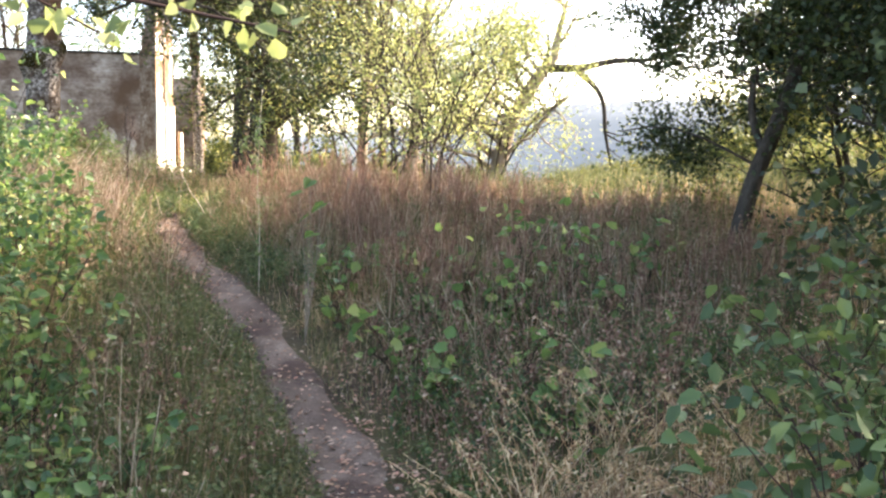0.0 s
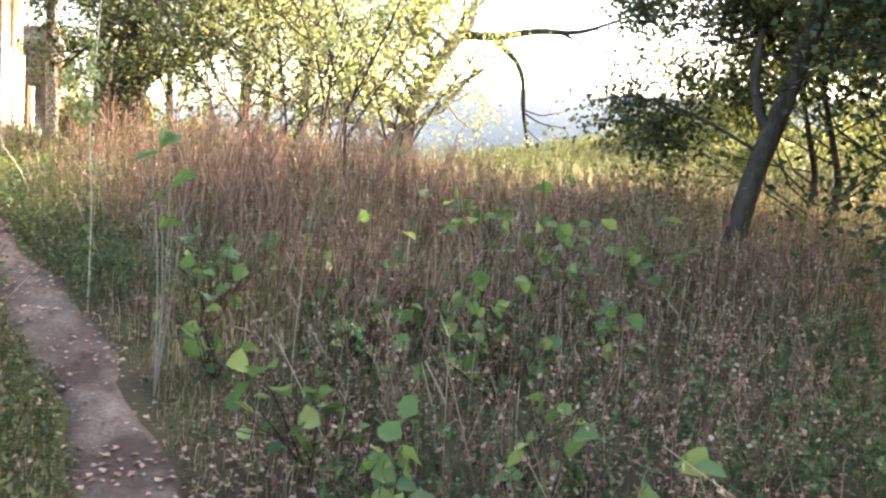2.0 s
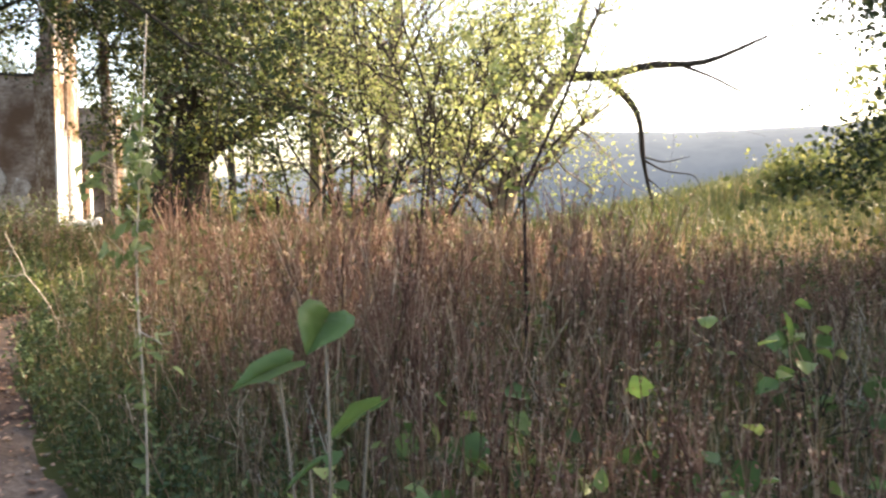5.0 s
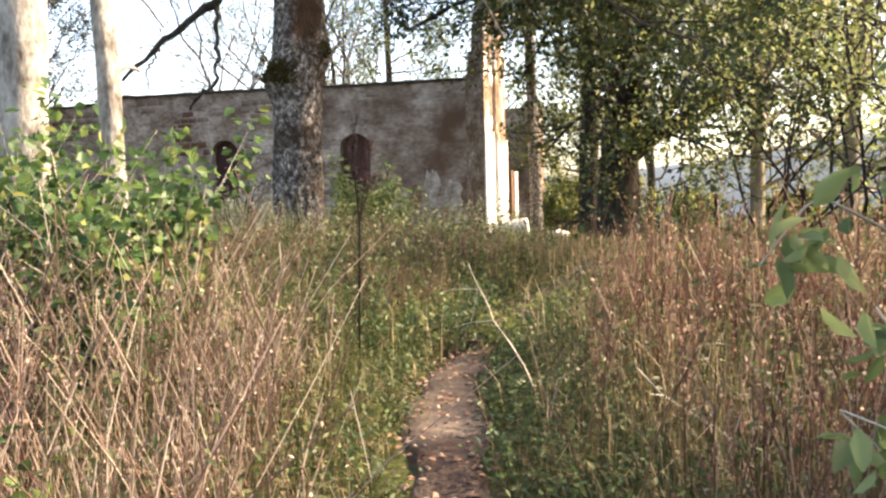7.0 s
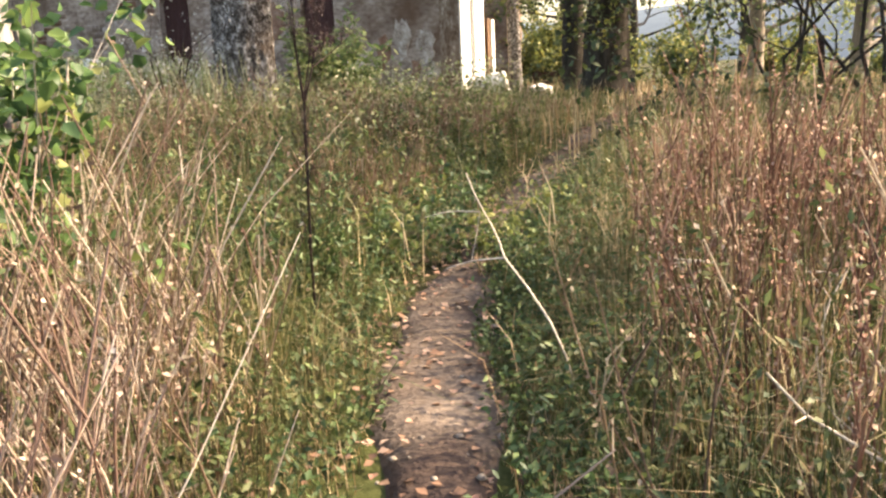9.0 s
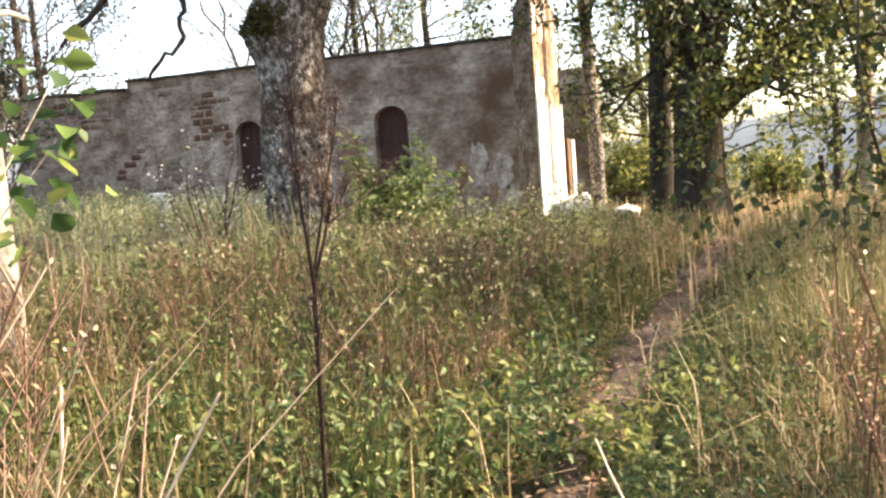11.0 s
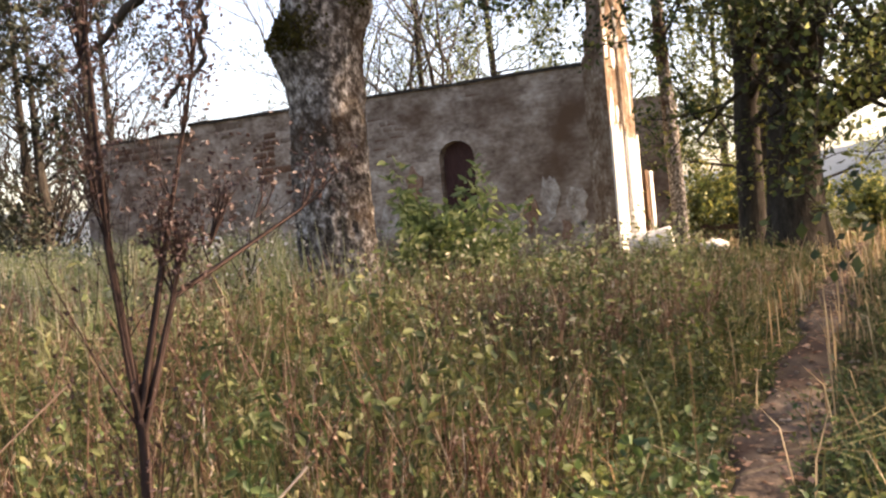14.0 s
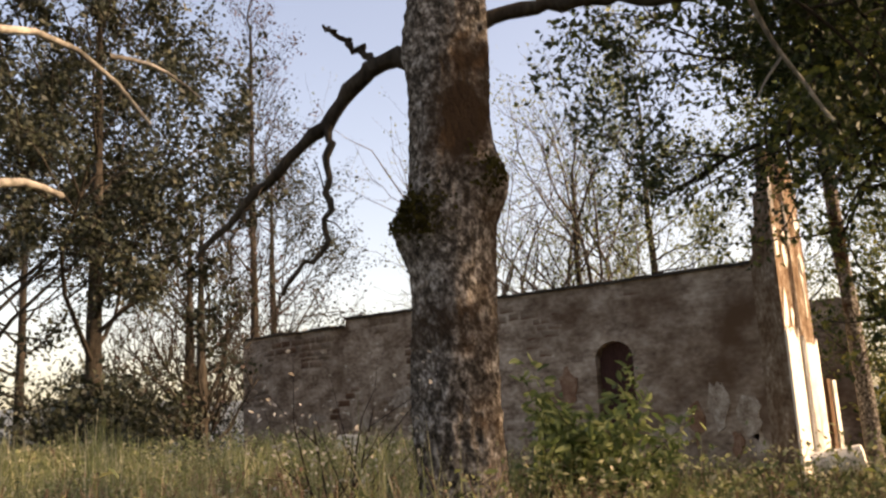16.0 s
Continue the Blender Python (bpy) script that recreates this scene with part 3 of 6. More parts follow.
def bole(rng, pts, r0, r1, flare=0.5, burls=(), sides=18, n=36, ridges=0.0):
    """A trunk with root flare, lumps and burls (height, azimuth in degrees, size)."""
    P = resample(pts, n)
    H = P[:, 2] - P[0, 2]
    h = np.linspace(0, 1, n)
    R = r0 + (r1 - r0) * h
    R = R * (1 + flare * np.exp(-H / (1.3 * r0)))
    V, F = tubes(P[None], R[None], sides)
    V = V.reshape(n, sides, 3)
    C = P[:, None, :]
    D = V - C
    az = np.arctan2(D[..., 1], D[..., 0])
    bump = 1 + 0.05 * np.sin(az * 3 + P[:, None, 2] * 2.1) + 0.04 * np.sin(az * 5 - P[:, None, 2] * 3.7) + rng.normal(0, 0.012, az.shape)
    bump += 0.18 * np.exp(-H / (1.0 * r0))[:, None] * np.sin(az * 5 + 1)
    if ridges:
        wv = np.sin(az * 13 + 1.4 * np.sin(P[:, None, 2] * 5 + az * 3) + 0.7 * np.sin(P[:, None, 2] * 17))
        bump += ridges * (1 - np.abs(wv)) + ridges * 0.5 * np.sin(az * 29 + P[:, None, 2] * 31) * np.sin(P[:, None, 2] * 23 + az * 4)
    for zb, ab, sb in burls:
        da = np.angle(np.exp(1j * (az - radians(ab))))
        bump += sb * np.exp(-(da / 0.7) ** 2 - ((P[:, None, 2] - zb) / (0.75 * r0)) ** 2)
    V = C + D * bump[..., None]
    return V.reshape(-1, 3), F, P, R


def limb_tubes(out, sides=5, big=0.03):
    s = Soup()
    for lo, hi, sd in ((big, 9, 8), (0.008, big, 5), (0, 0.008, 3)):
        sel = [o for o in out if lo <= o[1][0] < hi]
        if sel:
            pick = [0, 2, 5] if sd == 3 else slice(None)
            s.add(*tubes(np.array([o[0][pick] for o in sel]), np.array([o[1][pick] for o in sel]), sd))
    return s


def tree(seed, trunk, r0, r1, label, leaf_mat, n_leaf, leaf_size, limbs=12, L=2.5, low=0.35, last=2, bark=None, burls=(), up=0.12, wig=0.2,
         flare=0.5, name="tree", group="", spread=0.9, jitter=0.14, aim=None, down=0.2, kids=(4, 3, 3, 0), crown_label="", extra=(), rise=0.35, ridges=0.0, limb_r=0.34, avoid=None):
    """A tree: bole, limbs and a crown of single leaves. aim: limbs lean to that azimuth."""
    rng = np.random.default_rng(seed)
    bark = bark or M_BARKDARK
    base = np.array(trunk[0], float)
    ob = thing(name, tuple(base), label, "tree", group)
    V, F, P, R = bole(rng, [base - [0, 0, 0.3]] + [np.array(p, float) for p in trunk[1:]], r0, r1, flare, burls, *((72, 260, ridges) if ridges else ()))
    s = Soup()
    s.add(V, F)
    soup_part("trunk", s, bark, ob, smooth=True)
    out, tips = [], []
    for k in range(limbs):
        t = low + (1 - low) * (k + rng.uniform(0, 1)) / limbs
        i = min(int(t * (len(P) - 1)), len(P) - 1)
        a = rng.uniform(0, 2 * math.pi) if aim is None or rng.uniform() < 0.35 else radians(aim) + rng.normal(0, 0.7)
        while avoid and avoid[0] < math.degrees(a) % 360 < avoid[1]:
            a = rng.uniform(0, 2 * math.pi)
        d = np.array([math.cos(a), math.sin(a), rise + 0.5 * t])
        grow(rng, P[i], d, L * (1.15 - 0.5 * t) * rng.uniform(0.75, 1.2), max(0.012, R[i] * limb_r), 0, last, out, tips, wig, up, kids, spread)
    grow(rng, P[-1], P[-1] - P[-4], L * 0.8, R[-1] * 0.9, 0, last, out, tips, wig, up, kids, spread)
    for pts, ra, rb in extra:
        out.append((resample(pts, 6), np.linspace(ra, rb, 6)))
    soup_part("branchwork", limb_tubes(out), bark, ob, kind="stuff")
    if n_leaf:
        T = np.array(tips)
        C = T[rng.integers(0, len(T), n_leaf)] + rng.normal(0, jitter, (n_leaf, 3))
        s = Soup()
        s.add(*leaves(rng, C, leaf_size, 0.35, 1.7, down, True))
        soup_part("crown", s, leaf_mat, ob, crown_label, kind="stuff")
    return ob


def gz(x, y):
    return float(ground_z(np.array([x]), np.array([y]))[0])


def leafy(x, y, seed, h, spread, n, size, mat_, label, category="bush", name="bush", stems=9, group="", long=1.5, twig=None, z=None, flat=0.5, rad=0.0):
    rg = np.random.default_rng(seed)
    z = gz(x, y) if z is None else z
    ob = thing(name, (x, y, z), label, category, group)
    out, tips = [], []
    for q in range(stems):
        a = rg.uniform(0, 6.28)
        grow(rg, np.array([x, y, z - 0.03]), np.array([spread * math.cos(a), spread * math.sin(a), 1]), h * rg.uniform(0.65, 1.0), rad or 0.004 + 0.006 * h, 0, 1, out, tips,
             0.16, 0.08, (4, 0, 0, 0), 0.7)
    soup_part("stemwork", limb_tubes(out), twig or M_DARKTWIG, ob, kind="stuff")
    T = np.array(tips)
    s = Soup()
    s.add(*leaves(rg, T[rg.integers(0, len(T), n)] + rg.normal(0, 0.05 * max(h, 0.5), (n, 3)), size, flat, long, 0.4))
    soup_part("foliage", s, mat_, ob, kind="stuff")
    return ob


# the great trunk before the chapel
mx_, my_ = 2.62, -13.1
main = tree(11, [(mx_ - 0.03, my_, gz(mx_, my_)), (mx_ - 0.04, my_, 1.2), (mx_ - 0.03, my_, 2.4), (mx_ + 0.0, my_ + 0.02, 3.3), (mx_ + 0.05, my_ + 0.03, 4.6), (mx_ + 0.1, my_ + 0.1, 7.5)],
            0.262, 0.215, "massive old grey-barked tree with mossy burls and dead limbs", F_DARKLEAF, 34000, 0.08, limbs=16, L=4.2, low=0.6, bark=M_BARK, ridges=0.05, aim=5, down=0.6,
            burls=((2.36, 215, 0.42), (2.4, 280, 0.12), (2.66, 32, 0.42), (3.55, 215, 0.18)), flare=0.35, up=0.03, rise=0.1)
rng = np.random.default_rng(3)
dead = []
for pts, ra, rb in (
        ([(2.45, -13.1, 3.5), (2.1, -13.15, 3.62), (1.95, -13.2, 3.55), (1.72, -13.26, 3.27), (1.4, -13.33, 3.05), (1.05, -13.4, 2.84), (0.67, -13.6, 2.44)], 0.075, 0.018),
        ([(2.06, -13.18, 3.62), (1.85, -13.22, 3.8), (1.7, -13.28, 3.96)], 0.03, 0.012),
        ([(1.72, -13.27, 3.26), (1.7, -13.29, 2.95), (1.73, -13.3, 2.7), (1.69, -13.3, 2.42), (1.73, -13.3, 2.38), (1.62, -13.4, 2.3), (1.49, -13.5, 2.08)], 0.03, 0.014),
        ([(2.7, -13.0, 3.65), (2.9, -12.85, 3.78), (3.3, -12.7, 3.74), (3.9, -12.6, 3.62), (4.6, -12.4, 3.5)], 0.06, 0.03),
        ([(1.05, -13.4, 2.84), (0.9, -13.5, 2.5), (0.95, -13.5, 2.3)], 0.015, 0.006)):
    P = resample(pts, 22)
    P[2:-1] += rng.normal(0, 0.016, P[2:-1].shape)
    dead.append((P, np.linspace(ra, rb, 22) * (1 + rng.normal(0, 0.09, 22))))
    for q in range({0.075: 4, 0.03: 2}.get(ra, 0) if rb != 0.012 else 0):
        a = P[rng.integers(8, 21)]
        d = rng.normal(0, 1, 3) * (1, 1, 0.7)
        d = d / np.linalg.norm(d) * rng.uniform(0.1, 0.3)
        dead.append((resample([a, a + d * 0.5 + (0, 0, 0.03), a + d], 22), np.linspace(0.007, 0.003, 22)))
s = Soup()
s.add(*tubes(np.array([d[0] for d in dead]), np.array([d[1] for d in dead]), 7))
soup_part("dead_limb", s, M_BARKDARK, main, "bare drooping dead limb", True)
s = Soup()
s.add(*tubes(np.array([resample([(4.26, -12.40, 3.73), (4.32, -12.27, 3.40), (4.38, -12.16, 3.20), (4.47, -12.04, 3.03), (4.49, -12.00, 2.92), (4.55, -11.92, 2.82)], 14), resample([(4.38, -12.16, 3.20), (4.27, -12.21, 3.05), (4.21, -12.23, 2.92)], 14)]), np.array([np.linspace(0.018, 0.01, 14), np.linspace(0.01, 0.004, 14)]), 7))
soup_part("lichened_limb", s, M_BARKPALE, main, "pale lichened hanging limb", True)
s = Soup()
for az, cz, wide, n in ((268, 2.42, 0.34, 520), (225, 2.38, 0.3, 160), (15, 2.68, 0.32, 300)):
    a = np.radians(az) + rng.normal(0, wide, n)
    zz = cz + rng.normal(0, 0.09, n)
    rr = 0.27 + 0.09 * np.exp(-((zz - cz) / 0.12) ** 2) * np.exp(-((a - radians(az)) / 0.7) ** 2)
    s.add(*leaves(rng, np.stack([mx_ - 0.03 + rr * np.cos(a), my_ + rr * np.sin(a), zz], 1), 0.028, 0.2, 1.2))
soup_part("moss", s, M_MOSS, main, "dark rusty moss on the burls")

# leafy bough of the great tree, hanging over the trail's upper side
rg = np.random.default_rng(77)
out, tips = [], []
for q in range(11):
    t = rg.uniform(0.2, 1.0)
    p = np.array([2.9 + 1.9 * t, -12.85 + 0.5 * t, 3.8 - 0.3 * t])
    a = rg.uniform(0.0, 1.5)
    grow(rg, p, np.array([math.cos(a), math.sin(a), 0.35]), rg.uniform(2.0, 3.4), 0.03, 0, 2, out, tips, 0.2, 0.0, (5, 4, 0, 0), 0.8)
soup_part("bough", limb_tubes(out), M_BARKDARK, main, kind="stuff")
T = np.array(tips)
s = Soup()
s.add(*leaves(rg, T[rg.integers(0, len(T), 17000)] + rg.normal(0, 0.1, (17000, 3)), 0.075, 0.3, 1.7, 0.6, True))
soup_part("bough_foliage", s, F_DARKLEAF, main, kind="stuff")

# two pale trunks beside the trail
tree(12, [(2.9, -17.0, gz(2.9, -17)), (2.88, -17.0, 1.2), (2.86, -16.95, 2.4), (2.8, -16.9, 4.5), (2.9, -16.8, 7)], 0.165, 0.12,
     "pale lichened tree trunk standing in weeds", F_MIDLEAF, 0, 0.07, limbs=5, L=1.2, low=0.75, bark=M_BARKPALE, group="pale trees by the trail", flare=0.25, rise=0.1, up=0.02)
tree(13, [(2.74, -16.0, gz(2.74, -16)), (2.72, -16.0, 1.0), (2.7, -16.0, 1.9), (2.6, -15.98, 3.2), (2.5, -15.9, 5.5)], 0.1, 0.07,
     "pale bare tree with crooked limbs", F_MIDLEAF, 0, 0.06, limbs=4, L=1.0, low=0.8, bark=M_BARKPALE, group="pale trees by the trail", flare=0.2, rise=0.1,
     extra=(([(2.65, -16.0, 2.7), (2.4, -15.62, 2.98), (2.4, -15.25, 2.92), (2.5, -15.1, 2.6)], 0.022, 0.009),
            ([(2.4, -15.25, 2.92), (2.42, -15.0, 2.95), (2.45, -14.8, 2.82)], 0.013, 0.006),
            ([(2.7, -16.0, 2.05), (2.7, -15.8, 2.2), (2.6, -15.55, 2.17)], 0.022, 0.014)))
# the clump right of the facade
tree(14, [(0.95, 1.3, gz(0.9, 1.3)), (0.93, 1.3, 1.6), (0.85, 1.25, 4.2), (0.8, 1.2, 9)], 0.17, 0.1, "slim tree with a sunlit edge beside the chapel front", F_MIDLEAF, 7000, 0.11,
     limbs=10, L=1.8, low=0.62, group="trees beside the chapel front", bark=M_BARK, aim=120, avoid=(0, 80))
tree(15, [(2.95, -1.4, gz(2.9, -1.4)), (3.0, -1.4, 1.5), (3.05, -1.35, 3.7), (2.7, -1.0, 6), (2.6, -1, 9)], 0.24, 0.15, "dark-barked tree in a clump beside the chapel", F_MIDLEAF, 17000, 0.11,
     limbs=18, L=2.5, low=0.25, group="trees beside the chapel front", aim=-65, up=0.03, avoid=(25, 265))
great = tree(16, [(3.9, -2.7, gz(3.9, -2.7)), (3.92, -2.7, 1.0), (4.0, -2.68, 2.6), (4.35, -2.6, 4.2), (4.6, -2.5, 6), (4.8, -2.4, 9)], 0.44, 0.2,
     "great dark ivy-grown tree with spreading limbs", F_MIDLEAF, 34000, 0.11, limbs=28, L=4.3, low=0.2, group="trees beside the chapel front", flare=0.6, up=0.02, rise=0.2, aim=-45, avoid=(40, 255))
rg = np.random.default_rng(78)
bar = resample([(4.4, -2.6, 4.4), (3.4, -3.3, 5.3), (2.2, -4.0, 5.5), (1.2, -4.6, 5.1), (0.3, -5.1, 4.4)], 6)
out, tips = [(bar, np.linspace(0.09, 0.025, 6))], []
for q in range(12):
    k = int(rg.integers(2, 6))
    a = rg.uniform(2.4, 4.4)
    grow(rg, bar[k], np.array([math.cos(a), math.sin(a), rg.uniform(-0.5, 0.5)]), rg.uniform(0.9, 1.7), 0.02, 0, 2, out, tips, 0.2, -0.02, (5, 3, 0, 0), 0.8)
bar = resample([(4.6, -2.5, 5.4), (3.9, -4.0, 5.9), (2.9, -5.5, 5.9), (2.1, -6.8, 5.5)], 6)
out.append((bar, np.linspace(0.1, 0.03, 6)))
more = []
for q in range(20):
    k = int(rg.integers(1, 6))
    a = rg.uniform(3.2, 6.6)
    grow(rg, bar[k], np.array([math.cos(a), math.sin(a), rg.uniform(-0.4, 0.4)]), rg.uniform(1.0, 2.0), 0.022, 0, 2, out, more, 0.2, 0.0, (5, 3, 0, 0), 0.8)
M = np.array(more)
s = Soup()
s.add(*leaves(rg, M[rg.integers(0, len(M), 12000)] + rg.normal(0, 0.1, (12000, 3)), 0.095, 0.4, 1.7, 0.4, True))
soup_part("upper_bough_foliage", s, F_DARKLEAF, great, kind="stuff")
soup_part("bough", limb_tubes(out), M_BARKDARK, great, "long dark limb reaching before the chapel front", kind="stuff")
T = np.array(tips)
s = Soup()
s.add(*leaves(rg, T[rg.integers(0, len(T), 3000)] + rg.normal(0, 0.08, (3000, 3)), 0.09, 0.4, 1.7, 0.4, True))
soup_part("bough_foliage", s, F_DARKLEAF, great, kind="stuff")
tree(17, [(1.9, 6.0, gz(1.9, 6)), (2.0, 6.0, 2), (2.1, 6.1, 5), (2.0, 6, 9)], 0.2, 0.12, "dark-barked tree behind the clump", F_MIDLEAF, 14000, 0.12,
     limbs=18, L=2.8, low=0.2, group="trees beside the chapel front")
# bright tree with the broken limb that hangs over the meadow
wil = tree(21, [(10.15, -7.95, gz(10.1, -7.9)), (10.25, -7.93, 0.5), (10.55, -7.93, 1.75), (11.05, -7.96, 2.62), (11.3, -7.97, 3.0)], 0.2, 0.13,
           "leaning tree with a broken leafless limb", F_WILLOW, 9000, 0.075, limbs=18, L=2.0, low=0.25, last=2, flare=0.3, aim=170, bark=M_WOOD, down=0.4)
brk = []
for pts, ra, rb in (
        ([(11.25, -7.98, 3.0), (11.6, -8.0, 3.02), (12.09, -8.07, 2.98), (12.5, -8.1, 3.12), (12.94, -8.2, 3.23), (13.3, -8.25, 3.14), (13.64, -8.33, 3.17), (14.0, -8.4, 3.33), (14.6, -8.5, 3.6)], 0.1, 0.025),
        ([(12.0, -8.06, 2.98), (12.25, -8.1, 2.75), (12.55, -8.13, 2.5), (12.63, -8.14, 2.2), (12.62, -8.15, 1.8), (12.67, -8.15, 1.5), (12.78, -8.17, 1.0), (12.89, -8.19, 0.55)], 0.075, 0.015),
        ([(11.3, -7.97, 3.0), (11.38, -7.98, 3.4), (11.35, -7.99, 3.75)], 0.06, 0.02),
        ([(13.3, -8.25, 3.14), (13.8, -8.3, 2.95), (14.2, -8.4, 2.7), (14.7, -8.5, 2.6)], 0.03, 0.01),
        ([(12.65, -8.15, 1.65), (13.0, -8.2, 1.55), (13.4, -8.3, 1.65)], 0.018, 0.006),
        ([(12.66, -8.15, 1.6), (13.0, -8.2, 1.4), (13.5, -8.3, 1.35), (13.6, -8.3, 1.1)], 0.02, 0.006),
        ([(12.3, -8.1, 2.72), (12.6, -8.1, 2.7), (12.95, -8.15, 2.9)], 0.018, 0.005),
        ([(12.72, -8.16, 1.3), (12.95, -8.2, 1.1), (13.2, -8.2, 0.95)], 0.014, 0.005)):
    brk.append((resample(pts, 14), np.linspace(ra, rb, 14) * (1 + rng.normal(0, 0.07, 14))))
s = Soup()
s.add(*tubes(np.array([d[0] for d in brk]), np.array([d[1] for d in brk]), 7))
soup_part("broken_limb", s, M_BARKDARK, wil, "dark broken limb drooping to the grass", True)
# many-stemmed bright shrubs before it
for k, (x, y, n, h) in enumerate(((9.0, -12.2, 4200, 3.6), (8.1, -10.2, 3800, 4.4), (10.1, -9.2, 5500, 4.6), (7.2, -8.2, 3400, 4.6))):
    ob = thing("shrub", (x, y, gz(x, y)), "tall many-stemmed shrub with thin yellow-green leaves", "shrub", "bright shrubs in the meadow")
    rg = np.random.default_rng(30 + k)
    out, tips = [], []
    for q in range(6):
        a = q * 1.05 + rg.uniform(0, 0.6)
        grow(rg, np.array([x, y, gz(x, y) - 0.05]), np.array([0.5 * math.cos(a), 0.5 * math.sin(a), 1]), h * rg.uniform(0.55, 1), 0.026, 0, 2, out, tips, 0.2, 0.06, (7, 5, 0, 0), 0.8)
    soup_part("stemwork", limb_tubes(out), M_BARKDARK, ob, kind="stuff")
    T = np.array(tips)
    s = Soup()
    s.add(*leaves(rg, T[rg.integers(0, len(T), n)] + rg.normal(0, 0.16, (n, 3)), 0.065, 0.3, 2.0, 0.4, True))
    soup_part("foliage", s, F_WILLOW, ob, kind="stuff")
# tall bright tree behind them
tree(22, [(8.2, -4.5, gz(8.2, -4.5)), (8.3, -4.4, 2), (8.6, -4.2, 5), (8.4, -4, 9)], 0.15, 0.07, "tall sunlit tree with yellow-green foliage", F_WILLOW, 13000, 0.085,
     limbs=30, L=3.2, low=0.12, group="meadow trees", bark=M_WOOD)
tree(23, [(6.6, -1.5, gz(6.6, -1.5)), (6.6, -1.4, 2), (6.8, -1.2, 5), (6.4, -1, 9)], 0.16, 0.08, "tall tree turning yellow beside the meadow", F_WILLOW, 18000, 0.09,
     limbs=26, L=2.5, low=0.16, group="meadow trees", bark=M_WOOD)
# dark leaning tree on the edge of the thicket
rx_, ry_ = 12.36, -18.5
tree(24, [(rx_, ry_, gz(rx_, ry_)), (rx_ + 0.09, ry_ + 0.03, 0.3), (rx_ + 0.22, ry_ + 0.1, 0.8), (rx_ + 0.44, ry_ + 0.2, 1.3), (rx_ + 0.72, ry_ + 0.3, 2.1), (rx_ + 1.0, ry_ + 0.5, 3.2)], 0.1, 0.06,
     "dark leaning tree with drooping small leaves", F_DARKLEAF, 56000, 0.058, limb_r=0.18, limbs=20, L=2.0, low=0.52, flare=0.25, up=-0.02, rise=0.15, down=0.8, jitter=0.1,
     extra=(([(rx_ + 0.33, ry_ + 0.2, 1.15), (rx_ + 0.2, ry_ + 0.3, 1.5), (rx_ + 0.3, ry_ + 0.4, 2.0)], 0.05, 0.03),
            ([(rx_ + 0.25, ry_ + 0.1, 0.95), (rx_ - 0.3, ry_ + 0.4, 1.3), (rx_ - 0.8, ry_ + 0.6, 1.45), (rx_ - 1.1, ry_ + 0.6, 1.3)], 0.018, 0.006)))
# trees with y below -20.5 stand out of view, added to shade the bank
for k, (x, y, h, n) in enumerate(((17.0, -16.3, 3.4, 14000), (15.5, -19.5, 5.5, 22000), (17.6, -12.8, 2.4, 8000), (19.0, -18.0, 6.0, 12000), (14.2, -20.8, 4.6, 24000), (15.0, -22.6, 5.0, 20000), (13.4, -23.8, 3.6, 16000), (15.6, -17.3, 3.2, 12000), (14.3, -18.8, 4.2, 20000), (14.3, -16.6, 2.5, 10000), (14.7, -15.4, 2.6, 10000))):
    # olive leaf paints the lit trees, the dark copy the shaded ones
    tree(40 + k, [(x, y, gz(x, y)), (x + 0.1, y, h * 0.3), (x - 0.1, y + 0.2, h * 0.7), (x, y, h)], 0.09 if k < 9 else 0.045, 0.04 if k < 9 else 0.02, "small dense-leaved thicket tree, some added out of view for shade",
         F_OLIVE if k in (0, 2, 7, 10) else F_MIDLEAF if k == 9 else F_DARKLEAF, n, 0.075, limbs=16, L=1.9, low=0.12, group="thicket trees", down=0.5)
# behind and beside the chapel
for k, (x, y, h, n, m, lab) in enumerate((
        (-7.1, 9.3, 12.0, 7000, F_FAR, "thin sunlit tree behind the ruin"), (-9.4, 8.4, 10.0, 1500, F_FAR, "bare tree behind the ruin"),
        (-3.4, 10.5, 11.0, 6000, F_FAR, "thin sunlit tree behind the ruin"), (-17.7, 1.3, 15.0, 2500, F_PURPLE, "slim straight tree at the wall's end"),
        (-15.6, -2.6, 7.0, 400, F_PURPLE, "bare many-limbed tree beside the ruin"), (-14.2, -3.2, 6.5, 400, F_PURPLE, "bare many-limbed tree beside the ruin"),
        (-10.8, -8.1, 10.0, 38000, F_SHADE, "tall tree with shade-dark leaves beside the ruin"), (-13.5, -9.6, 11.0, 32000, F_SHADE, "tall tree with shade-dark leaves beside the ruin"),
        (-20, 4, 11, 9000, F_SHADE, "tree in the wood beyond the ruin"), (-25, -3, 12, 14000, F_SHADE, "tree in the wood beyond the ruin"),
        (1.8, 14, 9.0, 9000, F_FAR, "hazy tree beyond the ruin"), (5.5, 18, 9.0, 9000, F_FAR, "hazy tree beyond the meadow"), (-1.5, 17, 10.0, 9000, F_FAR, "hazy tree beyond the ruin"))):
    z0 = gz(x, y)
    bare = n < 3000
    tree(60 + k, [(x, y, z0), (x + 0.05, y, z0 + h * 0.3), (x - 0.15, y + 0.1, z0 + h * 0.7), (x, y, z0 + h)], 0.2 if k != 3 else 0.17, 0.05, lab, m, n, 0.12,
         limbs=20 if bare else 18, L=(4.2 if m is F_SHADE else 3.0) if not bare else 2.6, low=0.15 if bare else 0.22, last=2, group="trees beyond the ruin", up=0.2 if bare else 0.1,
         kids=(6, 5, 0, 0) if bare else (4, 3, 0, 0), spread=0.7)

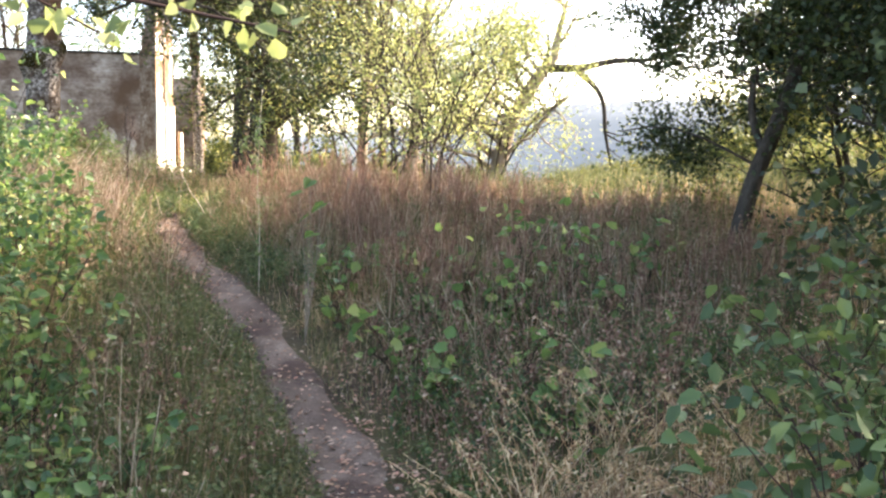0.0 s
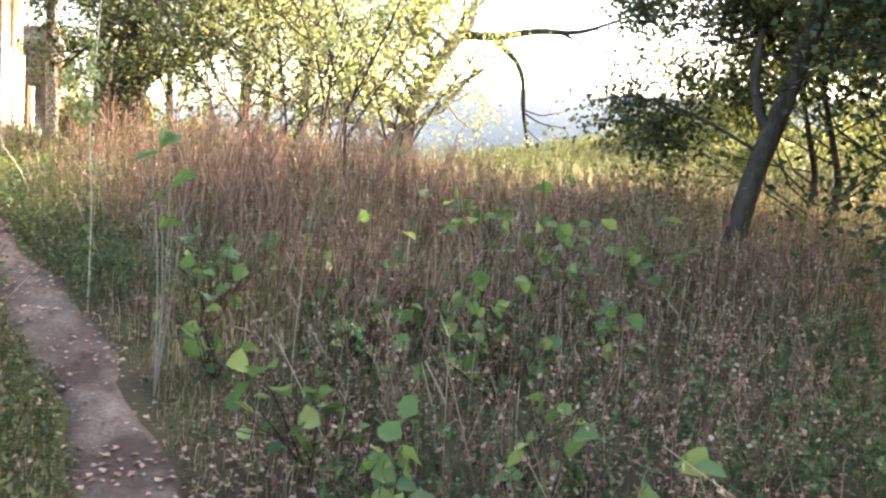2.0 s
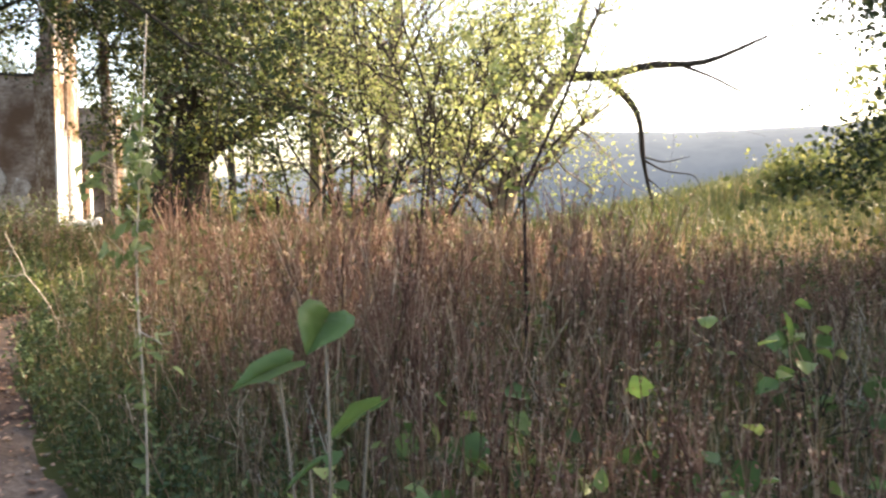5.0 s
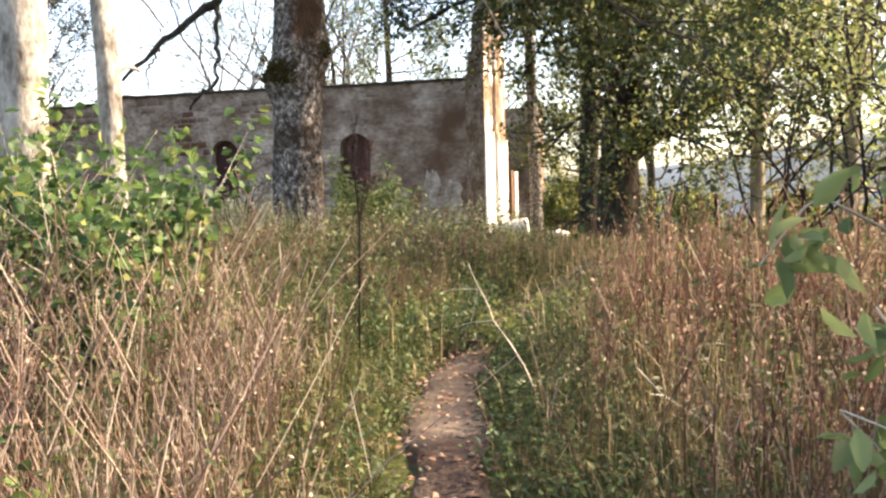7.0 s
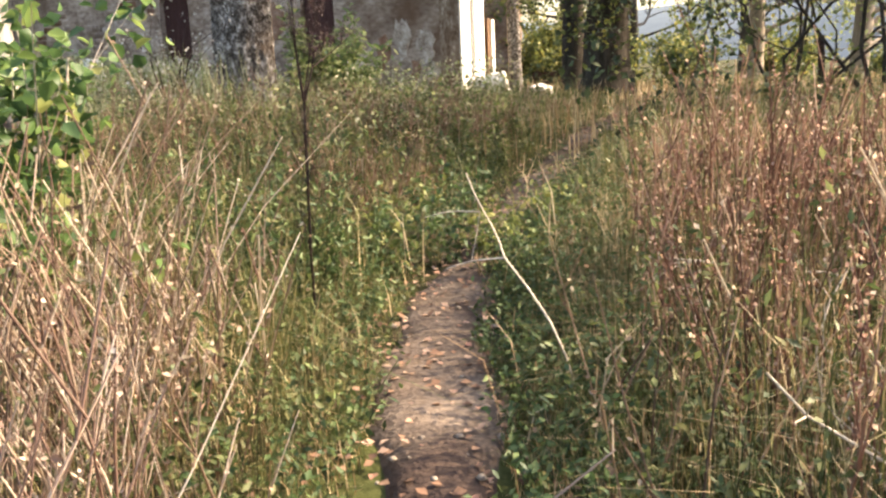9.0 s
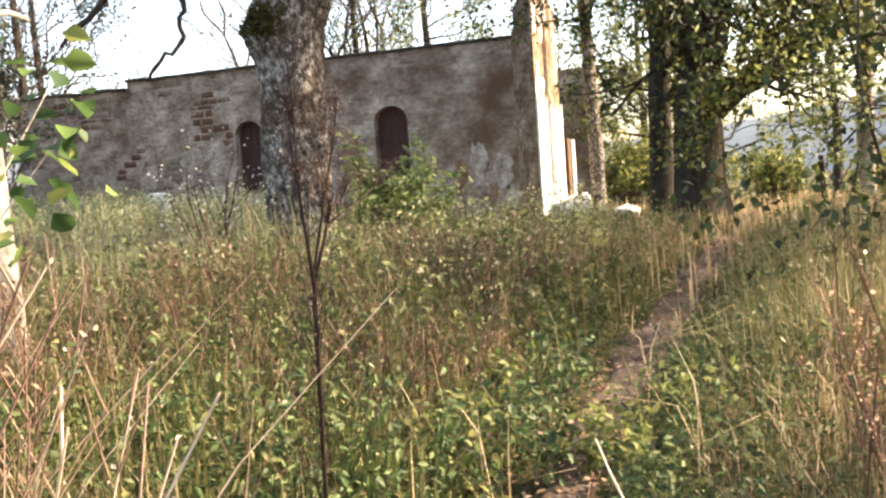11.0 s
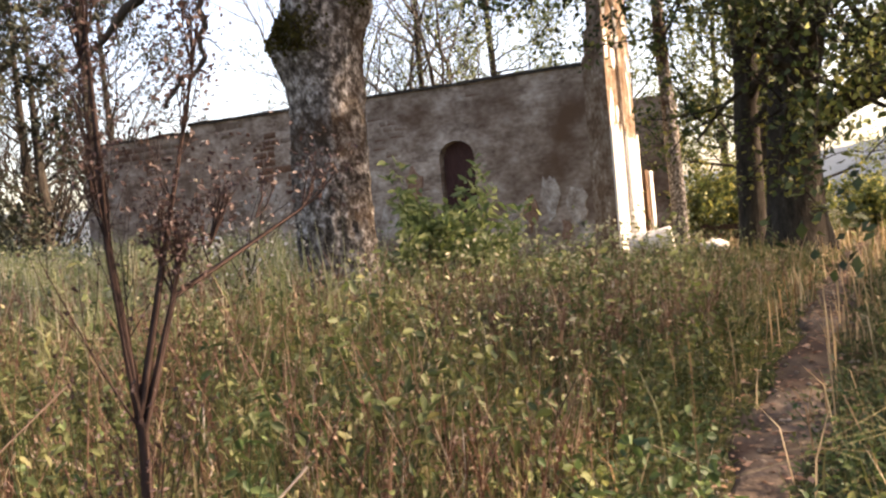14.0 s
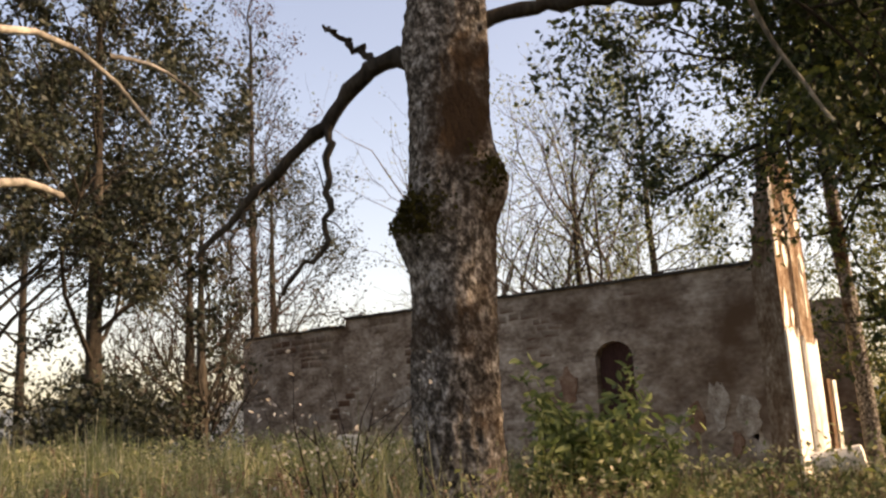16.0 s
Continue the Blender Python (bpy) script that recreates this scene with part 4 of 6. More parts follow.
for k, (x, y, h, n) in enumerate(((-12.3, 9.2, 8.5, 1800), (-9.6, 9.6, 9.5, 4500))):
    ob = thing("tree", (x, y, gz(x, y)), "half-bare many-stemmed tree behind the ruined wall", "tree", "half-bare trees behind the ruin")
    rg = np.random.default_rng(640 + k)
    out, tips = [], []
    for q in range(4):
        a = q * 1.6 + rg.uniform(0, 0.8)
        grow(rg, np.array([x, y, gz(x, y) - 0.1]), np.array([0.3 * math.cos(a), 0.3 * math.sin(a), 1]), h * rg.uniform(0.7, 1), 0.13, 0, 3, out, tips, 0.15, 0.1, (5, 4, 3, 0), 0.8)
    soup_part("stemwork", limb_tubes(out), M_BARK, ob, kind="stuff")
    T = np.array(tips)
    s = Soup()
    s.add(*leaves(rg, T[rg.integers(0, len(T), n)] + rg.normal(0, 0.16, (n, 3)), 0.11, 0.3, 1.7, 0.4, True))
    soup_part("foliage", s, F_FAR, ob, kind="stuff")

# bushes and undergrowth that close the view beyond the ruin's end
for k, (x, y, h) in enumerate(((-13.0, -5.8, 2.0), (-18.5, -4.5, 3.2), (-21.0, -8.0, 3.4), (-16.0, -9.5, 2.6), (-24.0, -1.0, 4.0), (-8.5, -9.8, 1.4), (-19.5, 0.5, 3.0), (-23, -12, 3.5), (-12.5, -11.5, 2.2), (15.2, -9.0, 0.5), (17.0, -8.0, 0.7), (18.8, -9.5, 0.7), (16.2, -11.0, 0.5), (20.5, -7.0, 0.8))):
    rg = np.random.default_rng(500 + k)
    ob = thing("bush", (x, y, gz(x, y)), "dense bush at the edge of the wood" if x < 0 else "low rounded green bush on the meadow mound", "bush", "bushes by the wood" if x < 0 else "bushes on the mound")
    out, tips = [], []
    for q in range(9):
        a = rg.uniform(0, 6.28)
        grow(rg, np.array([x, y, gz(x, y) - 0.05]), np.array([0.7 * math.cos(a), 0.7 * math.sin(a), 1]), h * rg.uniform(0.6, 1), 0.03, 0, 2, out, tips, 0.18, 0.05, (4, 3, 0, 0), 0.8)
    soup_part("stemwork", limb_tubes(out), M_BARKDARK, ob, kind="stuff")
    T = np.array(tips)
    s = Soup()
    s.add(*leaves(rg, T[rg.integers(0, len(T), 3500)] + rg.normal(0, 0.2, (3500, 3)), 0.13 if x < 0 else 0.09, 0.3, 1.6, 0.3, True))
    # left-hand bushes get the leaf colour with shade mixed in
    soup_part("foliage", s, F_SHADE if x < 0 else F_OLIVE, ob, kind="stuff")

# undergrowth between the trunks beyond the chapel front
for k, (x, y, h) in enumerate(((2.6, 4.2, 1.5), (0.9, 4.0, 1.9), (1.6, 6.0, 2.0), (0.5, 8.0, 2.4), (4.8, 3.0, 1.1), (6.8, 2.2, 1.0), (1.2, 9.0, 2.2), (4.2, 8.5, 2.0), (7.2, 7.5, 1.7), (9.5, 4.5, 1.2))):
    leafy(x, y, 560 + k, h, 0.7, 2600, 0.12, F_MIDLEAF, "dim leafy undergrowth between the far trunks", group="undergrowth beyond the chapel front", stems=11)

# low branch with green leaves that hangs over the start of the trail
x, y = 6.9, -26.3
ob = thing("overhanging_tree", (x, y, gz(x, y)), "young tree with a leafy branch over the path", "tree")
out = []
for pts, ra, rb in (([(x, y, gz(x, y) - 0.1), (x + 0.05, y, 0.6), (x + 0.2, y + 0.1, 1.5), (x + 0.3, y + 0.2, 2.8)], 0.05, 0.03),
                    ([(x + 0.2, y + 0.1, 1.5), (7.7, -25.7, 1.52), (8.3, -25.45, 1.42), (8.75, -25.35, 1.32), (9.0, -25.3, 1.3)], 0.018, 0.004),
                    ([(8.1, -25.5, 1.46), (8.3, -25.3, 1.38), (8.45, -25.2, 1.28)], 0.006, 0.003), ([(7.7, -25.7, 1.52), (7.9, -25.4, 1.4), (8.0, -25.2, 1.3)], 0.007, 0.003),
                    ([(8.5, -25.4, 1.5), (8.7, -25.2, 1.5), (8.85, -25.1, 1.42)], 0.005, 0.002)):
    out.append((resample(pts, 6), np.linspace(ra, rb, 6)))
soup_part("branchwork", limb_tubes(out), M_DARKTWIG, ob, kind="stuff")
rg = np.random.default_rng(7)
T = np.concatenate([resample(o[0], 30) for o in out[1:]])
s = Soup()
s.add(*leaves(rg, T[rg.integers(12, len(T), 130)] + rg.normal(0, 0.05, (130, 3)), 0.07, 0.2, 1.4, 0.8))
soup_part("foliage", s, F_WILLOW, ob, kind="stuff")

# ---- undergrowth ----
TRUNKS = np.array([(2.6, -13.1, 0.4), (-0.28, -13.4, 0.4), (3.9, -2.7, 0.6), (0.9, -0.6, 0.7), (2.95, -1.4, 0.4), (0.95, 1.3, 0.35), (12.36, -18.5, 0.2)])


def scatter(rng, n, rmax=16.0, az=(38, 165), far=False):
    """Points round the trail, thinning out with distance; none on the trail, in walls or trunks."""
    k = rng.uniform(0, 1, n)
    cx = np.interp(k, [0, 0.3, 0.6, 1], [9.4, 9.0, 7.3, 6.0])
    cy = np.interp(k, [0, 0.3, 0.6, 1], [-28, -24, -20.7, -17.2])
    r = rng.uniform(0.25, rmax, n) if not far else rng.uniform(8, rmax, n) ** 1.0
    a = np.radians(rng.uniform(az[0], az[1], n))
    x, y = cx + r * np.cos(a), cy + r * np.sin(a)
    ok = ~((x > -16.9) & (x < 0.15) & (y > -0.1) & (y < 7.3))
    for tx_, ty_, tr_ in TRUNKS:
        ok &= np.hypot(x - tx_, y - ty_) > tr_
    x, y = x[ok], y[ok]
    u, side = trail_offset(x, y)
    r = np.hypot(u, np.clip(y + 17, 0, 99))
    ok = u > np.interp(y, [-18.5, -16], [0.2, 0.1])
    return x[ok], y[ok], r[ok], u[ok], side[ok]


def patchy(x, y, s=0.6, seed=0.0):
    return 0.5 + 0.25 * (np.sin(x * s * 2.1 + seed) * np.cos(y * s * 1.7 - seed) + np.sin(x * s * 0.9 - y * s * 1.3 + 2 * seed) + np.sin((x + y) * s * 3.1 + seed) * 0.5)


def bare_zone(x, y):
    """The dim, thinly grown bank right of the lower trail."""
    return np.clip((x - 8.7 + 0.25 * (y + 23)) / 0.8, 0, 1) * np.clip((-19.9 - y) / 1.2, 0, 1)


def stuff(name, soup, material, label, category):
    return tagged(new(name, soup.mesh(name, material)), label, category, kind="stuff")


rng = np.random.default_rng(100)


def tall(x, y, u, side):
    """How high the growth stands."""
    H = 0.62 + 0.25 * patchy(x, y, 0.8, 1.0)
    H = np.where(bare_zone(x, y) > 0.3, 0.34, H)
    H = np.where((side > 0) & (y < -20.5), 0.62 + 0.3 * patchy(x, y, 1.1, 2), H)
    H = np.where((y > -17.6) & (y < -12), 0.5 + 0.2 * patchy(x, y, 0.9, 3), H)
    H = np.where(y > -12, H * 0.75, H)
    H = np.where((x > -1) & (x < 4.5) & (y > -5), 0.28, H)
    return H * np.clip((u - 0.1) / 0.75, 0.12, 1)


# dead reddish weeds: stiff stems with short side twigs and seed clusters
def weed_density(x, y, side, u):
    d = 0.55 * np.clip((y + 20.6) / 1.0, 0, 1) * np.clip((-5 - y) / 3, 0, 1)
    d = d * np.where((y > -17.3) & (side > 0), 0.6, 1.0)
    d = d + 0.5 * ((side > 0) & (y > -19.8) & (y < -16.8))
    d = d + 0.14 * (y < -20.6) * (side > 0) + 0.06 * (y < -20.6) * (side < 0)
    d = d * np.clip((13.5 - x) / 1.5, 0, 1) * np.where((x < 5.6) & (y > -17.4), np.where((y > -15.8) & (x > 3.4), 1.2, 0.35), 1.0)
    d = d * np.where((side < 0) & (y > -18.2), np.clip((u - 0.9) / 0.8, 0.0, 1), 1.0)
    return d * np.clip(2.6 * patchy(x, y, 1.7, 7.0) - 0.75, 0.08, 1) * np.clip((u - 0.35) / 0.4, 0, 1)


def dock_zone(x, y, side):
    """The stand of brown docks right of the trail."""
    return (side < 0) * np.clip((y + 21.2 + 0.35 * np.sin(2.1 * x)) / 0.7, 0, 1) * np.clip((-15.2 - y) / 1.2, 0, 1) * np.clip((x - 6.3) / 0.8, 0, 1) * np.clip((13.6 - x) / 1.0, 0, 1)


def straw_zone(x, y, side):
    """The tangle of dead stalks left of the middle trail."""
    return (side > 0) * np.clip((y + 20.4) / 0.5, 0, 1) * np.clip((-17.8 - y) / 0.4, 0, 1) * np.clip((x - 2.6) / 1.0, 0, 1)


# grasses
for name, mat_, n, lab, sd in (("grass", F_GRASS, 210000, "rank green and yellowing meadow grass", 0.0), ("dry_grass", F_DRY, 110000, "dry straw-coloured grass", 4.0)):
    x, y, r, u, side = scatter(rng, n)
    keep = rng.uniform(0, 1, len(x)) > 0.88 * bare_zone(x, y)
    keep &= rng.uniform(0, 1, len(x)) < np.clip(0.35 + 0.9 * patchy(x, y, 0.7, sd), 0.1, 1)
    keep &= rng.uniform(0, 1, len(x)) > 0.4 * dock_zone(x, y, side) + 0.5 * straw_zone(x, y, side)
    if mat_ is F_DRY:
        keep &= rng.uniform(0, 1, len(x)) < np.where(((side > 0) & (y < -20.3)) | ((side > 0) & (y > -18.0) & (x < 6)), 0.3, 1.0)
    x, y, r, u, side = (q[keep] for q in (x, y, r, u, side))
    h = tall(x, y, u, side) * np.interp(x, [9.2, 10.8], [1.0, 0.7]) * rng.uniform(0.35, 1.05, len(x)) * (1 - 0.45 * np.clip(weed_density(x, y, side, u) * 2, 0, 1))
    s = Soup()
    s.add(*blades(rng, np.stack([x, y, ground_z(x, y) - 0.02], 1), h, 0.0016 + 0.00045 * r, 0.6))
    stuff(name, s, mat_, lab, "grass")
for name, mat_, n, lab in (("meadow_grass", F_GRASS, 36000, "long meadow grass stretching to the hills"), ("pale_meadow_grass", F_DRY, 60000, "pale sunlit hay grass of the open meadow")):
    x, y, r, u, side = scatter(rng, n, 60, far=True)
    keep = ((x - 18) / 7.5) ** 2 + ((y + 6.5) / 6.5) ** 2 > 1
    x, y, r = x[keep], y[keep], r[keep]
    s = Soup()
    s.add(*blades(rng, np.stack([x, y, ground_z(x, y) - 0.02], 1), rng.uniform(0.2, 0.6, len(x)) * np.where((x > -2) & (x < 5) & (y < 1), 0.5, 1.0), 0.003 + 0.0004 * r, 0.5))
    stuff(name, s, mat_, lab, "grass")


x, y, r, u, side = scatter(rng, 60000, 13)
keep = rng.uniform(0, 1, len(x)) < weed_density(x, y, side, u) * (1 - 0.7 * dock_zone(x, y, side)) * (1 - 0.85 * straw_zone(x, y, side)) * np.where((side > 0) & (y > -18.2) & (y < -16.2) & (x > 4), 0.2, 1.0)
x, y, r, u, side = (q[keep] for q in (x, y, r, u, side))
N = len(x)
h = rng.uniform(0.55, 1.05, N) * np.interp(x, [9.2, 10.8], [1.0, 0.62]) * np.where((y > -17.3), 0.72, 1.0) * np.where((y > -15.8) & (x > 1), 0.72, 1.0) * np.where((side < 0) & (y > -18.5), 0.82, 1.0) * np.clip(0.5 + 0.5 * u, 0.4, 1) * (0.42 + 0.85 * patchy(x, y, 1.5, 3.3))
B = np.stack([x, y, ground_z(x, y) - 0.02], 1)
lean_ = np.clip(rng.normal(0, 0.13, (N, 2)) * rng.choice([0.8, 1, 1.6, 2.6], (N, 1)), -0.45, 0.45)
D = np.stack([lean_[:, 0], lean_[:, 1], np.ones(N)], 1)
curve_ = rng.normal(0, 0.07, (N, 2))
k = np.linspace(0, 1, 4)
P = B[:, None] + D[:, None] * (h[:, None] * k)[..., None]
P[..., :2] += curve_[:, None] * (k ** 2)[None, :, None] * h[:, None, None]
rad = (0.0032 + 0.0003 * r)[:, None] * np.array([1.15, 1, 0.8, 0.4])
s = Soup()
s.add(*tubes(P, rad, 3))
for q in range(4):
    t = rng.uniform(0.35, 0.95, N)
    i0 = np.minimum((t * 3).astype(int), 2)
    b = P[np.arange(N), i0] + (P[np.arange(N), i0 + 1] - P[np.arange(N), i0]) * (t * 3 - i0)[:, None]
    az = rng.uniform(0, 6.28, N)
    l = h * rng.uniform(0.08, 0.24, N)
    e = b + np.stack([np.cos(az) * l * 0.6, np.sin(az) * l * 0.6, l], 1)
    s.add(*tubes(np.stack([b, e], 1), rad[:, :2] * 0.6, 3))
    C = e[:, None] + rng.normal(0, 0.02, (N, 2, 3))
    s.add(*leaves(rng, C.reshape(-1, 3), 0.016 + 0.0014 * np.repeat(r, 2), 0.1, 1.8, 0, True))
for q in range(4):
    C = P[:, 2] + (P[:, 3] - P[:, 2]) * rng.uniform(0.1, 1.1, (N, 1)) + rng.normal(0, 0.018, (N, 3))
    s.add(*leaves(rng, C, 0.015 + 0.0014 * r, 0.1, 1.6, 0, True))
stuff("dead_weeds", s, F_WEED, "dead red-brown weed stems with seed heads", "weeds")
# fresh green grass on the mound
x, y = rng.uniform(11.5, 25, 42000), rng.uniform(-13, 0, 42000)
s = Soup()
s.add(*blades(rng, np.stack([x, y, ground_z(x, y) - 0.02], 1), rng.uniform(0.25, 0.6, len(x)), 0.008, 0.5))
stuff("mound_grass", s, F_HERB, "fresh green grass on a low mound", "grass")

# bleached bent stalks lying among them
x, y, r, u, side = scatter(rng, 40000, 9)
keep = (u > 0.75) & (rng.uniform(0, 1, len(x)) < (0.06 + 0.35 * weed_density(x, y, side, u)) * (1 - 0.92 * bare_zone(x, y)) * np.where((y > -17.6) & (side < 0), 0.3, 1.0))
x, y, r = x[keep], y[keep], r[keep]
N = len(x)
B = np.stack([x, y, ground_z(x, y)], 1)
az = rng.uniform(0, 6.28, N)
l = rng.uniform(0.25, 0.6, N)
rise_ = rng.uniform(0.15, 1.0, N)
E_ = B + np.stack([np.cos(az) * l * (1.1 - rise_), np.sin(az) * l * (1.1 - rise_), l * rise_ * 0.9], 1)
Mid = (B + E_) / 2 + rng.normal(0, 0.06, (N, 3)) * l[:, None]
s = Soup()
s.add(*tubes(np.stack([B, Mid, E_], 1), np.array([[0.003, 0.0026, 0.0014]]) * rng.uniform(0.6, 1.3, (N, 1)), 4))
stuff("broken_stalks", s, M_DEADTWIG, "bleached broken stalks lying at angles", "weeds")

# soft pale grass round the great trunk and along the chapel
n = 100000
x, y = rng.uniform(-6, 5.4, n), rng.uniform(-15.4, -6.5, n)
u, side = trail_offset(x, y)[:2]
keep = (np.abs(u) > 0.45) & (rng.uniform(0, 1, n) < np.clip(1.5 * patchy(x, y, 0.9, 11.0) - 0.05, 0.15, 1)) & (x < 5.6 - 0.16 * (y + 17)) & (y < -2.2 - 0.12 * x)
x, y = x[keep], y[keep]
r = np.hypot(x - 6, y + 17)
s = Soup()
s.add(*blades(rng, np.stack([x, y, ground_z(x, y) - 0.02], 1), rng.uniform(0.5, 1.05, len(x)) * np.where(y > -11.5, np.where(x > 0, 0.4, 0.6), 1.0) * np.clip((5.0 - x) / 1.8, 0.35, 1) * (0.6 + 0.6 * patchy(x, y, 1.3, 9.0)), 0.0028 + 0.0007 * r, 0.75))
C = np.stack([x, y, ground_z(x, y)], 1)[::3]
for q in range(2):
    s.add(*leaves(rng, C + rng.normal(0, 0.05, C.shape) + np.array([0, 0, 1]) * rng.uniform(0.2, 0.75, (len(C), 1)) * np.where((C[:, 1:2] > -11.5) & (C[:, :1] > -1), 0.3, 1.0), 0.028 + 0.0025 * r[::3], 0.4, 2.2, 0.3, True))
stuff("soft_grass", s, F_SOFT, "soft pale olive grass round the great trunk", "grass")

# brown docks with crowded seed heads
def stand(rng, x, y, h, r, lean, thick, twigs, seeds, seed_size, top=0.5, bend=0.06):
    """Stiff stems with side twigs and seeds over their upper part."""
    N = len(x)
    k = np.linspace(0, 1, 4)
    D = np.concatenate([np.clip(rng.normal(0, 1, (N, 2)) * lean[:, None], -0.5, 0.5), np.ones((N, 1))], 1)
    P = np.stack([x, y, ground_z(x, y) - 0.02], 1)[:, None] + D[:, None] * (h[:, None] * k)[..., None]
    P[..., :2] += np.clip(rng.normal(0, bend, (N, 1, 2)), -0.4, 0.4) * (k ** 2)[None, :, None] * h[:, None, None]
    rad = (thick + 0.0003 * r)[:, None] * np.array([1.15, 1, 0.8, 0.45])
    s = Soup()
    s.add(*tubes(P, rad, 3))

    def along(t):
        i0 = np.minimum((t * 3).astype(int), 2)
        a = np.arange(N)
        return P[a, i0] + (P[a, i0 + 1] - P[a, i0]) * (t * 3 - i0)[:, None]

    for q in range(twigs):
        b = along(rng.uniform(1 - top * 1.3, 0.95, N))
        az, l = rng.uniform(0, 6.28, N), h * rng.uniform(0.1, 0.28, N)
        e = b + np.stack([np.cos(az) * l * 0.45, np.sin(az) * l * 0.45, l], 1)
        s.add(*tubes(np.stack([b, e], 1), rad[:, :2] * 0.55, 3))
        for w in range(seeds // 3):
            s.add(*leaves(rng, b + (e - b) * rng.uniform(0.2, 1.05, (N, 1)) + rng.normal(0, 0.007, (N, 3)), seed_size + 0.0016 * r, 0.1, 1.5, 0, True))
    for w in range(seeds):
        s.add(*leaves(rng, along(rng.uniform(1 - top, 1.0, N)) + rng.normal(0, 0.011, (N, 3)), seed_size + 0.0016 * r, 0.1, 1.4, 0, True))
    return s


x, y, r, u, side = scatter(rng, 70000, 13)
keep = rng.uniform(0, 1, len(x)) < 0.36 * dock_zone(x, y, side) * np.clip((u - 0.55) / 0.4, 0, 1) * np.clip(3.0 * patchy(x, y, 1.5, 2.0) - 0.6, 0.12, 1)
x, y, r, u = x[keep], y[keep], r[keep], u[keep]
h = rng.uniform(0.45, 1.05, len(x)) * (0.6 + 0.55 * patchy(x, y, 1.4, 6.0)) * np.clip(0.5 + 0.45 * u, 0.5, 1) * np.where(y > -16.5, 0.75, 1.0) * np.interp(x, [9.2, 10.8], [1.0, 0.62])
stuff("docks", stand(rng, x, y, h, r, np.abs(rng.normal(0, 0.13, len(x))), 0.003, 3, 12, 0.012, 0.42), F_DOCK, "dense stand of dead brown docks with crowded seed heads", "weeds")
# tangle of bleached and rusty stalks left of the middle trail
n = 1900
x, y = rng.uniform(2.6, 6.8, n), rng.uniform(-20.4, -17.4, n)
u, side = trail_offset(x, y)
keep = (u > 0.5) & (rng.uniform(0, 1, n) < straw_zone(x, y, side) * np.clip(2.4 * patchy(x, y, 1.6, 4.0) - 0.3, 0.2, 1))
x, y, u = x[keep], y[keep], u[keep]
h = rng.uniform(0.5, 1.05, len(x)) * np.clip(0.45 + 0.55 * u, 0.5, 1)
stuff("straw_tangle", stand(rng, x, y, h, 0 * x, np.abs(rng.normal(0, 0.3, len(x))), 0.0022 + 0.003 * rng.uniform(0, 1, len(x)) ** 2, 5, 4, 0.014, 0.75, 0.3), F_STALK, "tangle of bleached and rusty dead stalks", "weeds")
# kinked pale sticks thrown through the tangle and the upper grass
n = 150
x = np.concatenate([rng.uniform(3.2, 6.0, 95), rng.uniform(2.8, 5.2, 30), rng.uniform(6.9, 8.6, 25)])
y = np.concatenate([rng.uniform(-20.0, -17.6, 95), rng.uniform(-16.6, -14.2, 30), rng.uniform(-18.8, -16.6, 25)])
keep = trail_offset(x, y)[0] > 0.9
x, y = x[keep], y[keep]
n = len(x)
az, l = rng.uniform(0, 6.28, n), rng.uniform(0.3, 0.7, n)
up = rng.uniform(0.15, 1.0, n)
dirs = np.stack([np.cos(az) * np.sqrt(1 - up ** 2), np.sin(az) * np.sqrt(1 - up ** 2), up], 1)
B = np.stack([x, y, ground_z(x, y) + rng.uniform(0, 0.35, n) * (1 - up)], 1)
P = B[:, None] + dirs[:, None] * (l[:, None] * np.linspace(0, 1, 6))[..., None]
P[:, 1:] += np.cumsum(rng.normal(0, 0.022, (n, 5, 3)), 1)
s = Soup()
s.add(*tubes(P, rng.uniform(0.0028, 0.0055, (n, 1)) * np.linspace(1, 0.5, 6), 5))
for q in range(2):
    k = rng.integers(2, 5, n)
    b = P[np.arange(n), k]
    e = b + unit(dirs + rng.normal(0, 0.7, (n, 3))) * l[:, None] * 0.35
    s.add(*tubes(np.stack([b, (b + e) / 2 + rng.normal(0, 0.015, (n, 3)), e], 1), np.full((n, 3), 0.0022) * (1, 0.8, 0.5), 4))
stuff("dead_sticks", s, M_DEADTWIG, "kinked pale dead sticks lying through the weeds", "sticks")
# dark ferny herbs along the shaded side of the trail
n = 4600
x, y = rng.uniform(5.0, 8.6, n), rng.uniform(-20.4, -14.2, n)
u, side = trail_offset(x, y)
keep = (u > 0.2) & (u < 0.95) & (rng.uniform(0, 1, n) < np.where(side < 0, 1.0, 0.45) * np.clip(1.3 - u, 0.1, 1))
x, y, u = x[keep], y[keep], u[keep]
N = len(x)
h = rng.uniform(0.14, 0.3, N) * (0.7 + 0.8 * np.clip(u - 0.2, 0, 0.5))
az = rng.uniform(0, 6.28, N)
B = np.stack([x, y, ground_z(x, y)], 1)
T = B + np.stack([np.cos(az) * h * 0.7, np.sin(az) * h * 0.7, h], 1)
s = Soup()
s.add(*tubes(np.stack([B, T], 1), np.full((N, 2), 0.0015), 3))
for q in range(16):
    t = rng.uniform(0.25, 1.1, (N, 1))
    s.add(*leaves(rng, B + (T - B) * t + rng.normal(0, 0.028, (N, 3)) * t, 0.03, 0.6, 2.4, 0.2, True))
stuff("ferny_herbs", s, F_FERN, "low dark green ferny herbs beside the path", "herbs")
